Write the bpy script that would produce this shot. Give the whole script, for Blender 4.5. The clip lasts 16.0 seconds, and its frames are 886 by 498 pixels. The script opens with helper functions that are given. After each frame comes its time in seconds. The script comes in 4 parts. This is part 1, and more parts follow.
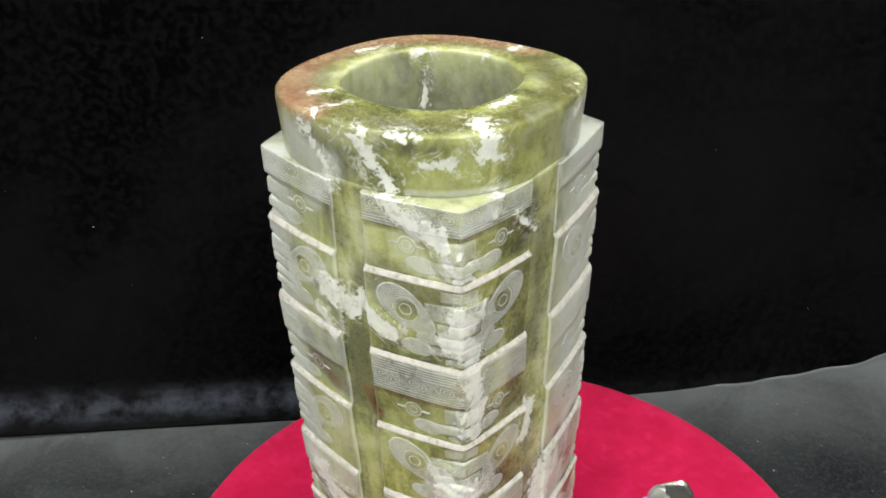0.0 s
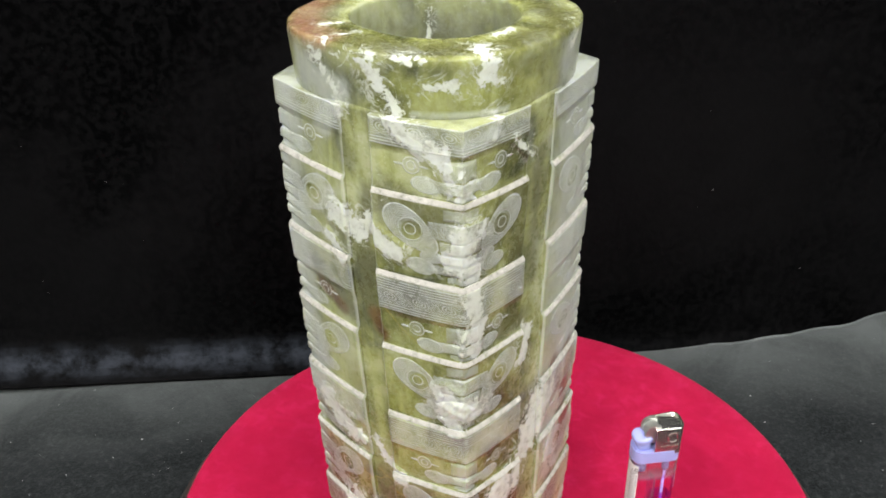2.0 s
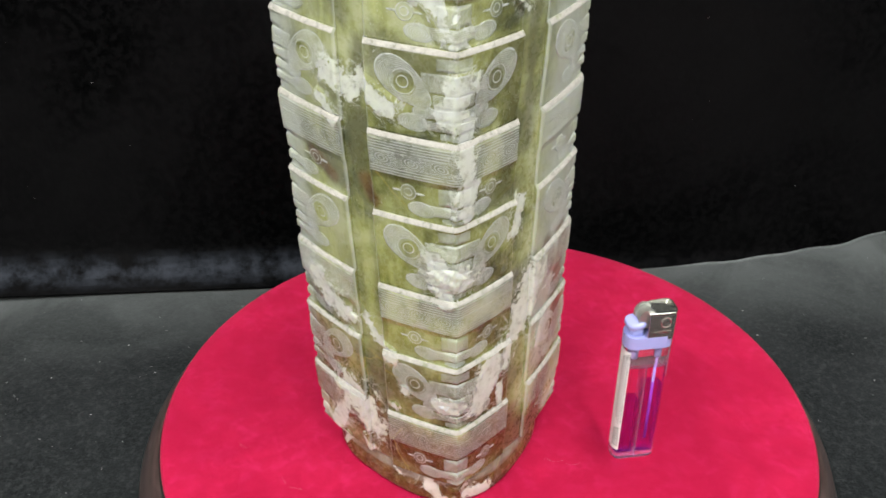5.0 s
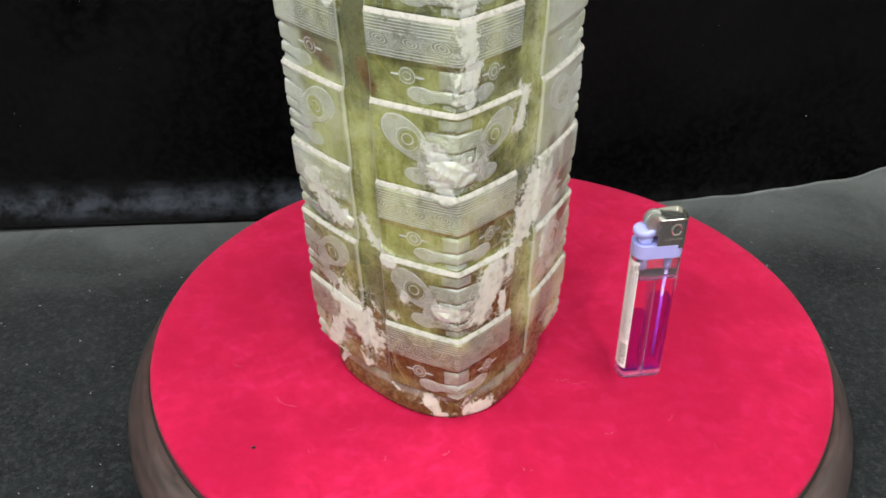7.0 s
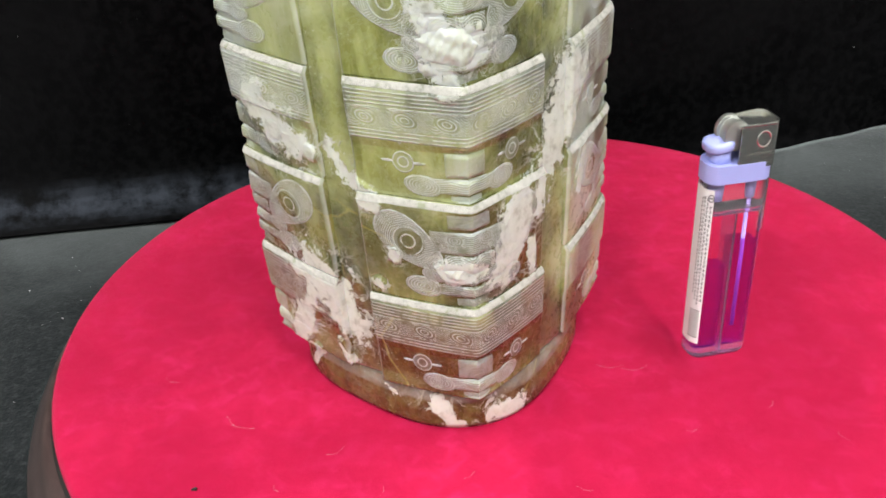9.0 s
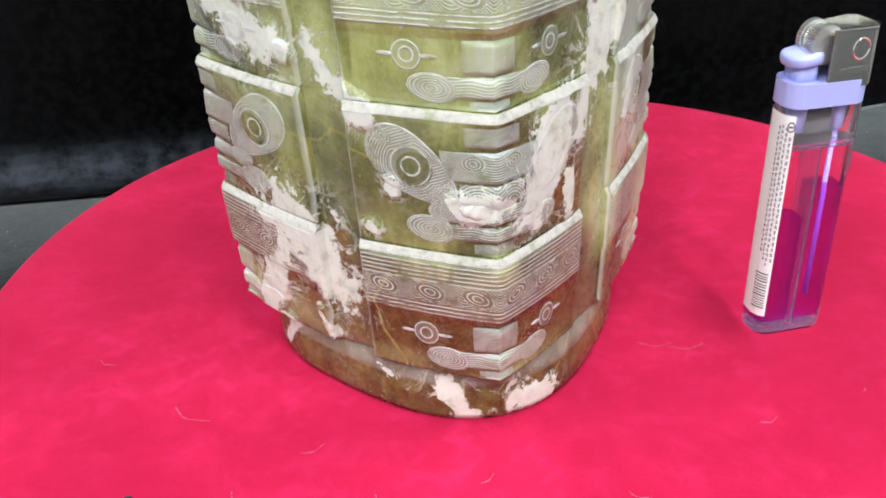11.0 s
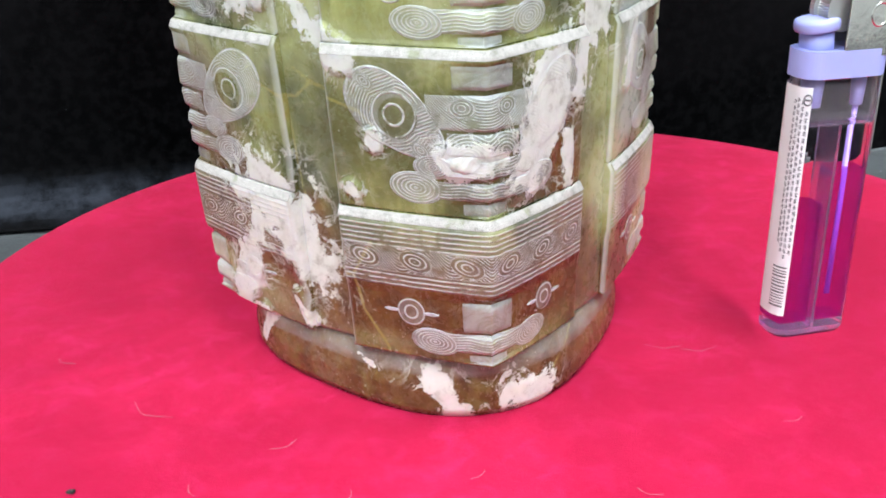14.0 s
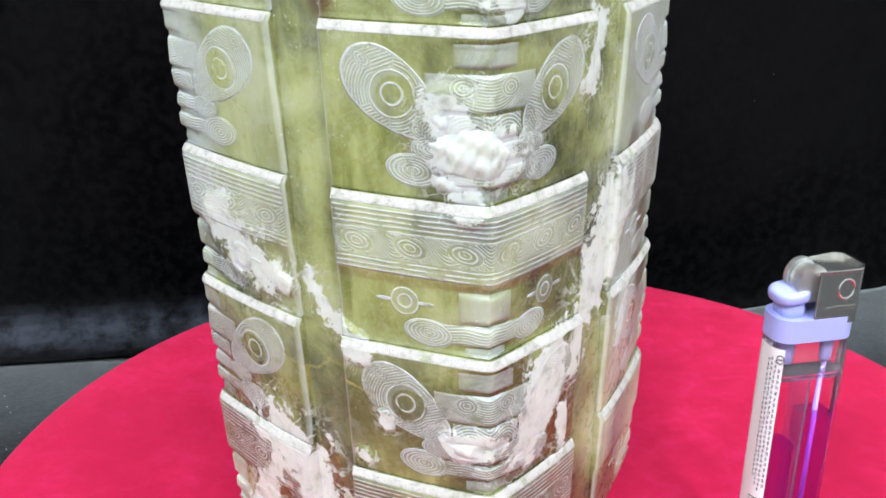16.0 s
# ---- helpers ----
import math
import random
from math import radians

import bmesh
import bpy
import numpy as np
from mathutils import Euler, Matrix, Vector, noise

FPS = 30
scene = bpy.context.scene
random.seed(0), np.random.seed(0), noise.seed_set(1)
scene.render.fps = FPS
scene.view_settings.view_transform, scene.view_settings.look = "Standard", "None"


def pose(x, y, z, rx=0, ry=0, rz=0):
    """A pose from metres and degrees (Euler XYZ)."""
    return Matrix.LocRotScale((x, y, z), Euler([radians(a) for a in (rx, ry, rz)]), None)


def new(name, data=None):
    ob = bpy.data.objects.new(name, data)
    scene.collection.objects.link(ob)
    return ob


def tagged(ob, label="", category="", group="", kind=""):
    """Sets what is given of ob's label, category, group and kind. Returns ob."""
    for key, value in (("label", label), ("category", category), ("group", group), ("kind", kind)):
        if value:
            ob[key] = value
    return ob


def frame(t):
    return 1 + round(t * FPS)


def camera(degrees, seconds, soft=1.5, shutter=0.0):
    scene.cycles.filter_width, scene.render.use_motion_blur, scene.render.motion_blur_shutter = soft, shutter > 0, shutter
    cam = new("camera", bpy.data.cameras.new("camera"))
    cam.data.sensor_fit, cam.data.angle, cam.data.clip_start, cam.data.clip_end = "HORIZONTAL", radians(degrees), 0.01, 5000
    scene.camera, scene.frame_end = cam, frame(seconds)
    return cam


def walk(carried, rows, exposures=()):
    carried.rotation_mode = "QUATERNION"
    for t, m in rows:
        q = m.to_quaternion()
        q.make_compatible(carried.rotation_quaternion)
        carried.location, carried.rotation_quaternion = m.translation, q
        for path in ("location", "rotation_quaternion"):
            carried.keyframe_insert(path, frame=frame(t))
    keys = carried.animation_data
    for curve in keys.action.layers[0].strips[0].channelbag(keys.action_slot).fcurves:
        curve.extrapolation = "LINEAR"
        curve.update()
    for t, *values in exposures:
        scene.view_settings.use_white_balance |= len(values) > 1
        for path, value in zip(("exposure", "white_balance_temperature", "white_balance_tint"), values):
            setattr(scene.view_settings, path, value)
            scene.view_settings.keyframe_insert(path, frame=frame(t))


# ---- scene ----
LENS = 50.76
ROWS = [  # seconds, eye, yaw, pitch, roll
    (0.0, -0.0213, -0.3201, 0.3587, 0.65, -29.52, -0.59),
    (0.5, -0.0199, -0.3248, 0.3553, 0.55, -29.49, -0.65),
    (1.0, -0.0202, -0.3324, 0.3508, 0.53, -29.70, -0.51),
    (1.5, -0.0201, -0.3403, 0.3498, 0.49, -29.68, -0.39),
    (2.0, -0.0217, -0.3471, 0.3452, 0.72, -29.66, -0.40),
    (2.5, -0.0226, -0.3465, 0.3405, 0.72, -30.01, -0.27),
    (3.0, -0.0205, -0.3501, 0.3362, 0.68, -30.43, -0.28),
    (3.5, -0.0215, -0.3524, 0.3300, 0.58, -31.00, -0.19),
    (4.0, -0.0206, -0.3548, 0.3217, 0.51, -31.19, -0.05),
    (4.2, -0.0222, -0.3558, 0.3175, 0.07, -31.16, 0.31),
    (6.3, -0.0213, -0.3639, 0.2913, 0.32, -32.72, 0.84),
    (6.5, -0.0214, -0.3639, 0.2851, 0.36, -32.87, 0.73),
    (7.0, -0.0217, -0.3613, 0.2742, 0.10, -32.78, 0.58),
    (7.5, -0.0236, -0.3554, 0.2597, 0.22, -32.38, 0.19),
    (8.0, -0.0260, -0.3331, 0.2372, 0.10, -31.09, -1.60),
    (8.5, -0.0319, -0.3081, 0.2071, -0.86, -30.25, -1.93),
    (9.0, -0.0302, -0.2864, 0.1897, -1.66, -30.01, -2.70),
    (9.5, -0.0362, -0.2674, 0.1756, -2.28, -30.45, -2.45),
    (10.0, -0.0392, -0.2584, 0.1666, -2.75, -30.50, -1.90),
    (10.2, -0.0384, -0.2544, 0.1625, -2.94, -30.45, -1.70),
    (12.3, -0.0318, -0.2311, 0.1198, -3.19, -23.63, -2.48),
    (12.5, -0.0298, -0.2300, 0.1177, -2.98, -22.63, -2.64),
    (13.0, -0.0321, -0.2328, 0.1130, -2.81, -21.69, -2.32),
    (13.5, -0.0316, -0.2322, 0.1090, -2.92, -22.89, -1.64),
    (14.0, -0.0330, -0.2374, 0.1123, -2.85, -23.20, -1.52),
    (14.5, -0.0321, -0.2437, 0.1336, -2.51, -22.33, -1.19),
    (15.0, -0.0338, -0.2422, 0.1485, -2.63, -22.35, -0.59),
    (15.5, -0.0348, -0.2398, 0.1561, -2.96, -21.59, 0.04),
    (16.0, -0.0349, -0.2365, 0.1676, -3.22, -21.58, 0.09),
]
EXPOSURES = [(0, .09, 6700, 12), (7, .13, 6700, 10), (10, .31, 6400, 10), (12.5, .45, 5950, 11), (14, .46, 5900, 11), (16, .51, 5900, 12)]


def place_camera(x, y, z, yaw, pitch, roll):
    return pose(x, y, z, 0, 0, yaw) @ pose(0, 0, 0, 90 + pitch) @ pose(0, 0, 0, 0, 0, roll)


cam = camera(LENS, 16.0, soft=1.8)
walk(cam, [(t, place_camera(*row)) for t, *row in ROWS], EXPOSURES)

# ---- world and light ----
world = bpy.data.worlds.new("room_world")
scene.world = world
world.use_nodes = True
world.node_tree.nodes["Background"].inputs[0].default_value = (0.8, 0.9, 1.0, 1)
world.node_tree.nodes["Background"].inputs[1].default_value = 0.05


def ceiling_lamp(x, y, z, sx, sy, watts):
    data = bpy.data.lights.new("lamp_light", "AREA")
    data.shape, data.size, data.size_y, data.energy = "RECTANGLE", sx, sy, watts
    data.color = (0.94, 1.0, 0.99)
    ob = new("lamp_light", data)
    ob.matrix_world = pose(x, y, z)
    return ob


CEILING = 1.75
LAMPS = [(-0.75, -0.15), (0.55, -0.15), (-0.75, -1.5), (0.55, -1.5)]
for lx, ly in LAMPS:
    ceiling_lamp(lx, ly, CEILING - 0.075, 0.28, 1.15, (15.0 if ly > -1 else 22.5) * (1.15 if lx < 0 else 1.10))


# ---- materials ----
def material(name, rough=0.5, metal=0.0, colour=(0.5, 0.5, 0.5), spec=0.5):
    m = bpy.data.materials.new(name)
    m.use_nodes = True
    b = m.node_tree.nodes["Principled BSDF"]
    b.inputs["Base Color"].default_value = (*colour, 1)
    b.inputs["Roughness"].default_value = rough
    b.inputs["Metallic"].default_value = metal
    b.inputs["Specular IOR Level"].default_value = spec
    return m, m.node_tree, b


def node(tree, kind, links=()):
    n = tree.nodes.new(kind)
    for slot, source in links:
        if isinstance(source, (int, float, tuple)):
            n.inputs[slot].default_value = source
        else:
            tree.links.new(source, n.inputs[slot])
    return n


def coords(tree):
    return node(tree, "ShaderNodeTexCoord").outputs["Object"]


def noise_of(tree, vec, scale, detail=4.0, rough=0.55, distort=0.0):
    return node(tree, "ShaderNodeTexNoise", [("Vector", vec), ("Scale", scale), ("Detail", detail), ("Roughness", rough), ("Distortion", distort)]).outputs["Fac"]


def ramp(tree, fac, *stops):
    n = node(tree, "ShaderNodeValToRGB", [("Fac", fac)])
    e = n.color_ramp.elements
    while len(e) < len(stops):
        e.new(0.5)
    for el, (p, c) in zip(e, stops):
        el.position = p
        el.color = (*c, 1) if isinstance(c, tuple) else (c, c, c, 1)
    return n.outputs["Color"]


def mix(tree, fac, a, b, blend="MIX"):
    n = tree.nodes.new("ShaderNodeMix")
    n.data_type, n.blend_type = "RGBA", blend
    for slot, v in ((0, fac), (6, a), (7, b)):
        if isinstance(v, tuple):
            n.inputs[slot].default_value = (*v, 1)
        elif isinstance(v, (int, float)):
            n.inputs[slot].default_value = v
        else:
            tree.links.new(v, n.inputs[slot])
    return n.outputs[2]


def maths(tree, op, a, b=0.0, c=0.0, clamp=False):
    n = tree.nodes.new("ShaderNodeMath")
    n.operation, n.use_clamp = op, clamp
    for slot, v in enumerate((a, b, c)):
        if isinstance(v, (int, float)):
            n.inputs[slot].default_value = v
        else:
            tree.links.new(v, n.inputs[slot])
    return n.outputs[0]


def bump(tree, bsdf, height, strength, distance):
    n = node(tree, "ShaderNodeBump", [("Height", height), ("Strength", strength), ("Distance", distance)])
    tree.links.new(n.outputs[0], bsdf.inputs["Normal"])


def attribute(tree, name):
    n = node(tree, "ShaderNodeAttribute")
    n.attribute_name = name
    return n.outputs["Fac"]


def smooth(tree, value, lo, hi):
    n = node(tree, "ShaderNodeMapRange", [("Value", value), ("From Min", lo), ("From Max", hi)])
    n.interpolation_type = "SMOOTHSTEP"
    return n.outputs[0]


def make_jade():
    m, t, b = material("jade")
    v = coords(t)
    cloud = noise_of(t, v, 27, 4, 0.55, 0.9)
    fine = noise_of(t, v, 330, 6, 0.68, 0.4)
    ragged = noise_of(t, v, 150, 10, 0.75, 0.9)
    blot = noise_of(t, v, 95, 5, 0.6, 0.8)
    spread = maths(t, "MULTIPLY_ADD", blot, 1.5, -0.75)
    stretch = node(t, "ShaderNodeMapping", [("Vector", v), ("Rotation", (0.1, 0.55, 0.2)), ("Scale", (1.0, 1.0, 0.22))]).outputs[0]
    streak = noise_of(t, stretch, 120, 6, 0.65, 1.0)
    green = ramp(t, maths(t, "ADD", cloud, maths(t, "MULTIPLY_ADD", streak, 0.25, -0.125)), (0.36, (0.067, 0.072, 0.023)), (0.45, (0.174, 0.179, 0.054)), (0.54, (0.328, 0.336, 0.122)), (0.64, (0.48, 0.49, 0.265)))
    glow = smooth(t, maths(t, "ADD", attribute(t, "glow"), spread), 0.05, 0.95)
    green = mix(t, maths(t, "MULTIPLY", glow, 0.6), green, mix(t, smooth(t, streak, 0.35, 0.65), (0.256, 0.267, 0.052), (0.47, 0.488, 0.165)))
    deep = smooth(t, maths(t, "ADD", attribute(t, "deep"), spread), 0.05, 0.85)
    green = mix(t, maths(t, "MULTIPLY", deep, 0.8), green, mix(t, streak, (0.072, 0.066, 0.019), (0.148, 0.146, 0.052)))
    milk = smooth(t, noise_of(t, v, 60, 6, 0.65, 0.6), 0.52, 0.72)
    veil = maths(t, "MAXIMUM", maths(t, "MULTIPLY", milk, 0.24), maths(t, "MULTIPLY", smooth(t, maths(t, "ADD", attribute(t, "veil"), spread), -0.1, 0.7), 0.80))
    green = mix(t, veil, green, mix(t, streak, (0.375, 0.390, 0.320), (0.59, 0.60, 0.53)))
    # brown skin
    rust = attribute(t, "rust")
    rusty = smooth(t, maths(t, "ADD", rust, maths(t, "MULTIPLY_ADD", cloud, 0.9, -0.45)), 0.20, 0.75)
    brown = ramp(t, maths(t, "ADD", maths(t, "MULTIPLY", noise_of(t, v, 105, 8, 0.68, 0.9), 0.6), maths(t, "MULTIPLY", streak, 0.4)), (0.33, (0.050, 0.022, 0.007)), (0.5, (0.130, 0.066, 0.016)), (0.68, (0.235, 0.150, 0.036)))
    brown = mix(t, maths(t, "MULTIPLY", smooth(t, noise_of(t, v, 62, 5, 0.6, 0.7), 0.55, 0.70), 0.45), brown, mix(t, fine, (0.13, 0.125, 0.022), (0.25, 0.24, 0.06)))
    brown = mix(t, maths(t, "MULTIPLY", smooth(t, noise_of(t, v, 420, 8, 0.8, 0.4), 0.60, 0.71), 0.7), brown, (0.46, 0.42, 0.37))
    col = mix(t, rusty, green, brown)
    pink = smooth(t, maths(t, "ADD", attribute(t, "blush"), maths(t, "MULTIPLY_ADD", fine, 0.8, -0.4)), 0.2, 0.9)
    col = mix(t, maths(t, "MULTIPLY", pink, 0.85), col, mix(t, smooth(t, blot, 0.4, 0.6), (0.25, 0.112, 0.072), (0.34, 0.22, 0.125)))
    # ochre veins that run through the stone
    wander = maths(t, "ADD", attribute(t, "vein"), maths(t, "MULTIPLY_ADD", noise_of(t, v, 260, 3, 0.6), 0.16, -0.08))
    col = mix(t, maths(t, "MULTIPLY", smooth(t, wander, 0.87, 0.97), 0.7), col, (0.37, 0.325, 0.09))
    # fine pale powder and pits
    powder = smooth(t, noise_of(t, v, 620, 8, 0.8, 0.3), 0.50, 0.74)
    col = mix(t, maths(t, "MULTIPLY", powder, 0.15), col, (0.50, 0.52, 0.43))
    pits = smooth(t, noise_of(t, v, 210, 7, 0.75, 0.6), 0.58, 0.72)
    col = mix(t, maths(t, "MULTIPLY", pits, 0.18), col, (0.055, 0.055, 0.022))
    # incised lines and frosted carving, with brightness of the side corners painted in
    phase = maths(t, "ADD", attribute(t, "phase"), maths(t, "MULTIPLY_ADD", noise_of(t, v, 330, 3, 0.6), 0.36, -0.18))
    off = maths(t, "ABSOLUTE", maths(t, "SUBTRACT", phase, maths(t, "ROUND", phase)))
    worn = smooth(t, noise_of(t, v, 240, 5, 0.7), 0.34, 0.50)
    cut = maths(t, "MULTIPLY", maths(t, "SUBTRACT", 1.0, smooth(t, off, 0.08, 0.24)), worn)
    carve, frost_and_light = maths(t, "MAXIMUM", attribute(t, "carve"), maths(t, "MULTIPLY", cut, 0.9)), attribute(t, "frost_and_light")
    paled = maths(t, "MULTIPLY", frost_and_light, maths(t, "MULTIPLY_ADD", smooth(t, ragged, 0.36, 0.62), 0.55, 0.42))
    col = mix(t, maths(t, "MULTIPLY", paled, 0.80), col, mix(t, fine, (0.515, 0.545, 0.535), (0.635, 0.65, 0.635)))
    col = mix(t, maths(t, "MULTIPLY", carve, 0.85), col, (0.70, 0.715, 0.69))
    # chalky white patches with ragged edges
    lumps = noise_of(t, v, 130, 3, 0.5, 1.0)
    crumbs = noise_of(t, v, 420, 8, 0.72, 0.5)
    patch = maths(t, "ADD", maths(t, "MULTIPLY", attribute(t, "patch"), 2.15), maths(t, "ADD", maths(t, "MULTIPLY_ADD", lumps, 4.2, -2.1), maths(t, "MULTIPLY_ADD", crumbs, 4.2, -2.1)))
    chalk = smooth(t, patch, 0.66, 0.90)
    ridge = maths(t, "ABSOLUTE", maths(t, "SUBTRACT", noise_of(t, v, 70, 6, 0.65, 1.4), 0.5))
    threads = maths(t, "MULTIPLY", maths(t, "SUBTRACT", 1.0, smooth(t, ridge, 0.008, 0.028)), maths(t, "MULTIPLY", smooth(t, attribute(t, "patch"), -0.75, 0.1), smooth(t, ragged, 0.42, 0.56)))
    chalk = maths(t, "MAXIMUM", chalk, maths(t, "MULTIPLY", threads, 0.8))
    specks = maths(t, "MULTIPLY", smooth(t, noise_of(t, v, 900, 3, 0.6), 0.64, 0.70), smooth(t, noise_of(t, v, 45, 2), 0.5, 0.62))
    chips = maths(t, "MULTIPLY", smooth(t, noise_of(t, v, 480, 6, 0.75), 0.59, 0.65), smooth(t, attribute(t, "patch"), -0.5, 0.5))
    chalk = maths(t, "MAXIMUM", maths(t, "MAXIMUM", chalk, maths(t, "MULTIPLY", chips, 0.6)), maths(t, "MULTIPLY", specks, 0.6))
    white = ramp(t, noise_of(t, v, 260, 6, 0.65), (0.30, (0.44, 0.43, 0.35)), (0.46, (0.67, 0.675, 0.60)), (0.7, (0.755, 0.76, 0.69)))
    col = mix(t, chalk, col, white)
    t.links.new(col, b.inputs["Base Color"])
    matt = maths(t, "MAXIMUM", chalk, maths(t, "MAXIMUM", maths(t, "MULTIPLY", carve, 0.8), maths(t, "MULTIPLY", frost_and_light, 0.45)))
    rough = maths(t, "ADD", maths(t, "MULTIPLY_ADD", matt, 0.40, 0.24), maths(t, "MULTIPLY_ADD", fine, 0.25, -0.10), clamp=True)
    t.links.new(rough, b.inputs["Roughness"])
    b.inputs["Subsurface Weight"].default_value = 0.35
    b.inputs["Subsurface Radius"].default_value = (0.9, 1.0, 0.5)
    b.inputs["Subsurface Scale"].default_value = 0.0035
    relief = maths(t, "ADD", maths(t, "MULTIPLY_ADD", chalk, 0.6, maths(t, "MULTIPLY", maths(t, "MULTIPLY", cut, maths(t, "MULTIPLY_ADD", chalk, -0.8, 1.0)), -0.5)), maths(t, "ADD", maths(t, "MULTIPLY", fine, 0.22), maths(t, "MULTIPLY", noise_of(t, v, 1500, 3), 0.06)))
    bump(t, b, relief, 0.55, 0.0007)
    return m


def make_chalk_ledge():
    m, t, b = material("chalky_ledge", 0.75)
    v = coords(t)
    col = ramp(t, noise_of(t, v, 420, 6, 0.7), (0.3, (0.26, 0.25, 0.20)), (0.46, (0.47, 0.43, 0.39)), (0.7, (0.575, 0.535, 0.49)))
    bare = smooth(t, noise_of(t, v, 140, 4, 0.6), 0.60, 0.70)
    col = mix(t, maths(t, "MULTIPLY", bare, 0.6), col, (0.24, 0.26, 0.11))
    t.links.new(col, b.inputs["Base Color"])
    bump(t, b, noise_of(t, v, 700, 6, 0.75), 0.7, 0.0006)
    return m


def make_velvet(name, dark, light, scale, sheen, tint, lint=0.0):
    m, t, b = material(name, 0.95, spec=0.1)
    v = coords(t)
    nap = noise_of(t, v, scale, 5, 0.6, 0.8)
    pile = noise_of(t, v, scale * 60, 2, 0.5)
    col = mix(t, smooth(t, nap, 0.35, 0.68), dark, light)
    col = mix(t, maths(t, "MULTIPLY", smooth(t, pile, 0.38, 0.66), 0.55), col, tuple(1.25 * c for c in light))
    if name == "charcoal_cloth":
        fluff = smooth(t, noise_of(t, v, 300, 8, 0.8, 0.4), 0.45, 0.68)
        col = mix(t, maths(t, "MULTIPLY", fluff, 0.55), mix(t, 0.4, col, dark), (0.046, 0.048, 0.049))
        # cloth paler towards the back, grazing sheen put into the colour
        hem_sheen = maths(t, "MULTIPLY", attribute(t, "painted_sheen"), maths(t, "MULTIPLY_ADD", smooth(t, nap, 0.30, 0.62), 0.5, 0.5))
        col = mix(t, maths(t, "MULTIPLY", hem_sheen, 0.85), col, (0.100, 0.106, 0.106))
    if name == "red_velvet":
        tuft = smooth(t, noise_of(t, v, 130, 4, 0.6, 0.5), 0.46, 0.74)
        col = mix(t, maths(t, "MULTIPLY", tuft, 0.66), col, (0.56, 0.016, 0.090))
        col = mix(t, maths(t, "MULTIPLY", smooth(t, noise_of(t, v, 16, 3, 0.55, 0.6), 0.42, 0.66), 0.5), col, (0.32, 0.0030, 0.032))
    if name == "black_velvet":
        # bluish band on the bottom fold: pile catching light, put into the colour
        painted_sheen = maths(t, "MULTIPLY", attribute(t, "painted_sheen"), smooth(t, noise_of(t, v, 40, 6, 0.7), 0.36, 0.66))
        col = mix(t, maths(t, "MULTIPLY", painted_sheen, 0.7), col, (0.046, 0.050, 0.062))
        b.inputs["Specular IOR Level"].default_value = 0.0
    if lint:
        dots = smooth(t, noise_of(t, v, 420, 2, 0.5), 0.77, 0.80)
        col = mix(t, maths(t, "MULTIPLY", dots, lint), col, (0.35, 0.36, 0.36))
    t.links.new(col, b.inputs["Base Color"])
    b.inputs["Sheen Weight"].default_value = sheen
    b.inputs["Sheen Roughness"].default_value = 0.4
    b.inputs["Sheen Tint"].default_value = (*tint, 1)
    bump(t, b, maths(t, "ADD", maths(t, "MULTIPLY", pile, 0.6), maths(t, "MULTIPLY", nap, 0.6)), 0.4, 0.0010)
    return m


def make_wood():
    m, t, b = material("lacquered_wood", 0.28, spec=0.6)
    b.inputs["Coat Weight"].default_value = 0.7
    b.inputs["Coat Roughness"].default_value = 0.32
    v = coords(t)
    st = node(t, "ShaderNodeMapping", [("Vector", v), ("Scale", (1.0, 1.0, 7.0))]).outputs[0]
    grain = noise_of(t, st, 45, 6, 0.65, 0.9)
    col = ramp(t, grain, (0.3, (0.018, 0.009, 0.008)), (0.55, (0.070, 0.041, 0.038)), (0.75, (0.100, 0.062, 0.058)))
    t.links.new(col, b.inputs["Base Color"])
    t.links.new(maths(t, "MULTIPLY_ADD", noise_of(t, v, 90, 4), 0.2, 0.25), b.inputs["Roughness"])
    bump(t, b, grain, 0.15, 0.0006)
    return m


def make_plain(name, colour, rough, metal=0.0, vary=0.12, scale=150, relief=0.1, spec=0.5):
    m, t, b = material(name, rough, metal, colour, spec)
    v = coords(t)
    n = noise_of(t, v, scale, 4, 0.6)
    lo = tuple(c * (1 - vary) for c in colour)
    hi = tuple(min(1, c * (1 + vary)) for c in colour)
    t.links.new(mix(t, n, lo, hi), b.inputs["Base Color"])
    t.links.new(maths(t, "MULTIPLY_ADD", n, 0.2, max(0.02, rough - 0.1)), b.inputs["Roughness"])
    bump(t, b, n, relief, 0.0004)
    return m


def make_glass(name, colour, ior, clear=1.0, rough=0.02, coat=0.0):
    m, t, b = material(name, rough, 0.0, colour)
    b.inputs["Coat Weight"].default_value = coat
    b.inputs["Coat Roughness"].default_value = 0.04
    b.inputs["Transmission Weight"].default_value = clear
    b.inputs["IOR"].default_value = ior
    return m


def make_light(name, strength):
    m = bpy.data.materials.new(name)
    m.use_nodes = True
    t = m.node_tree
    e = node(t, "ShaderNodeEmission", [("Color", (0.95, 1.0, 0.97, 1)), ("Strength", strength)])
    t.links.new(e.outputs[0], t.nodes["Material Output"].inputs[0])
    return m


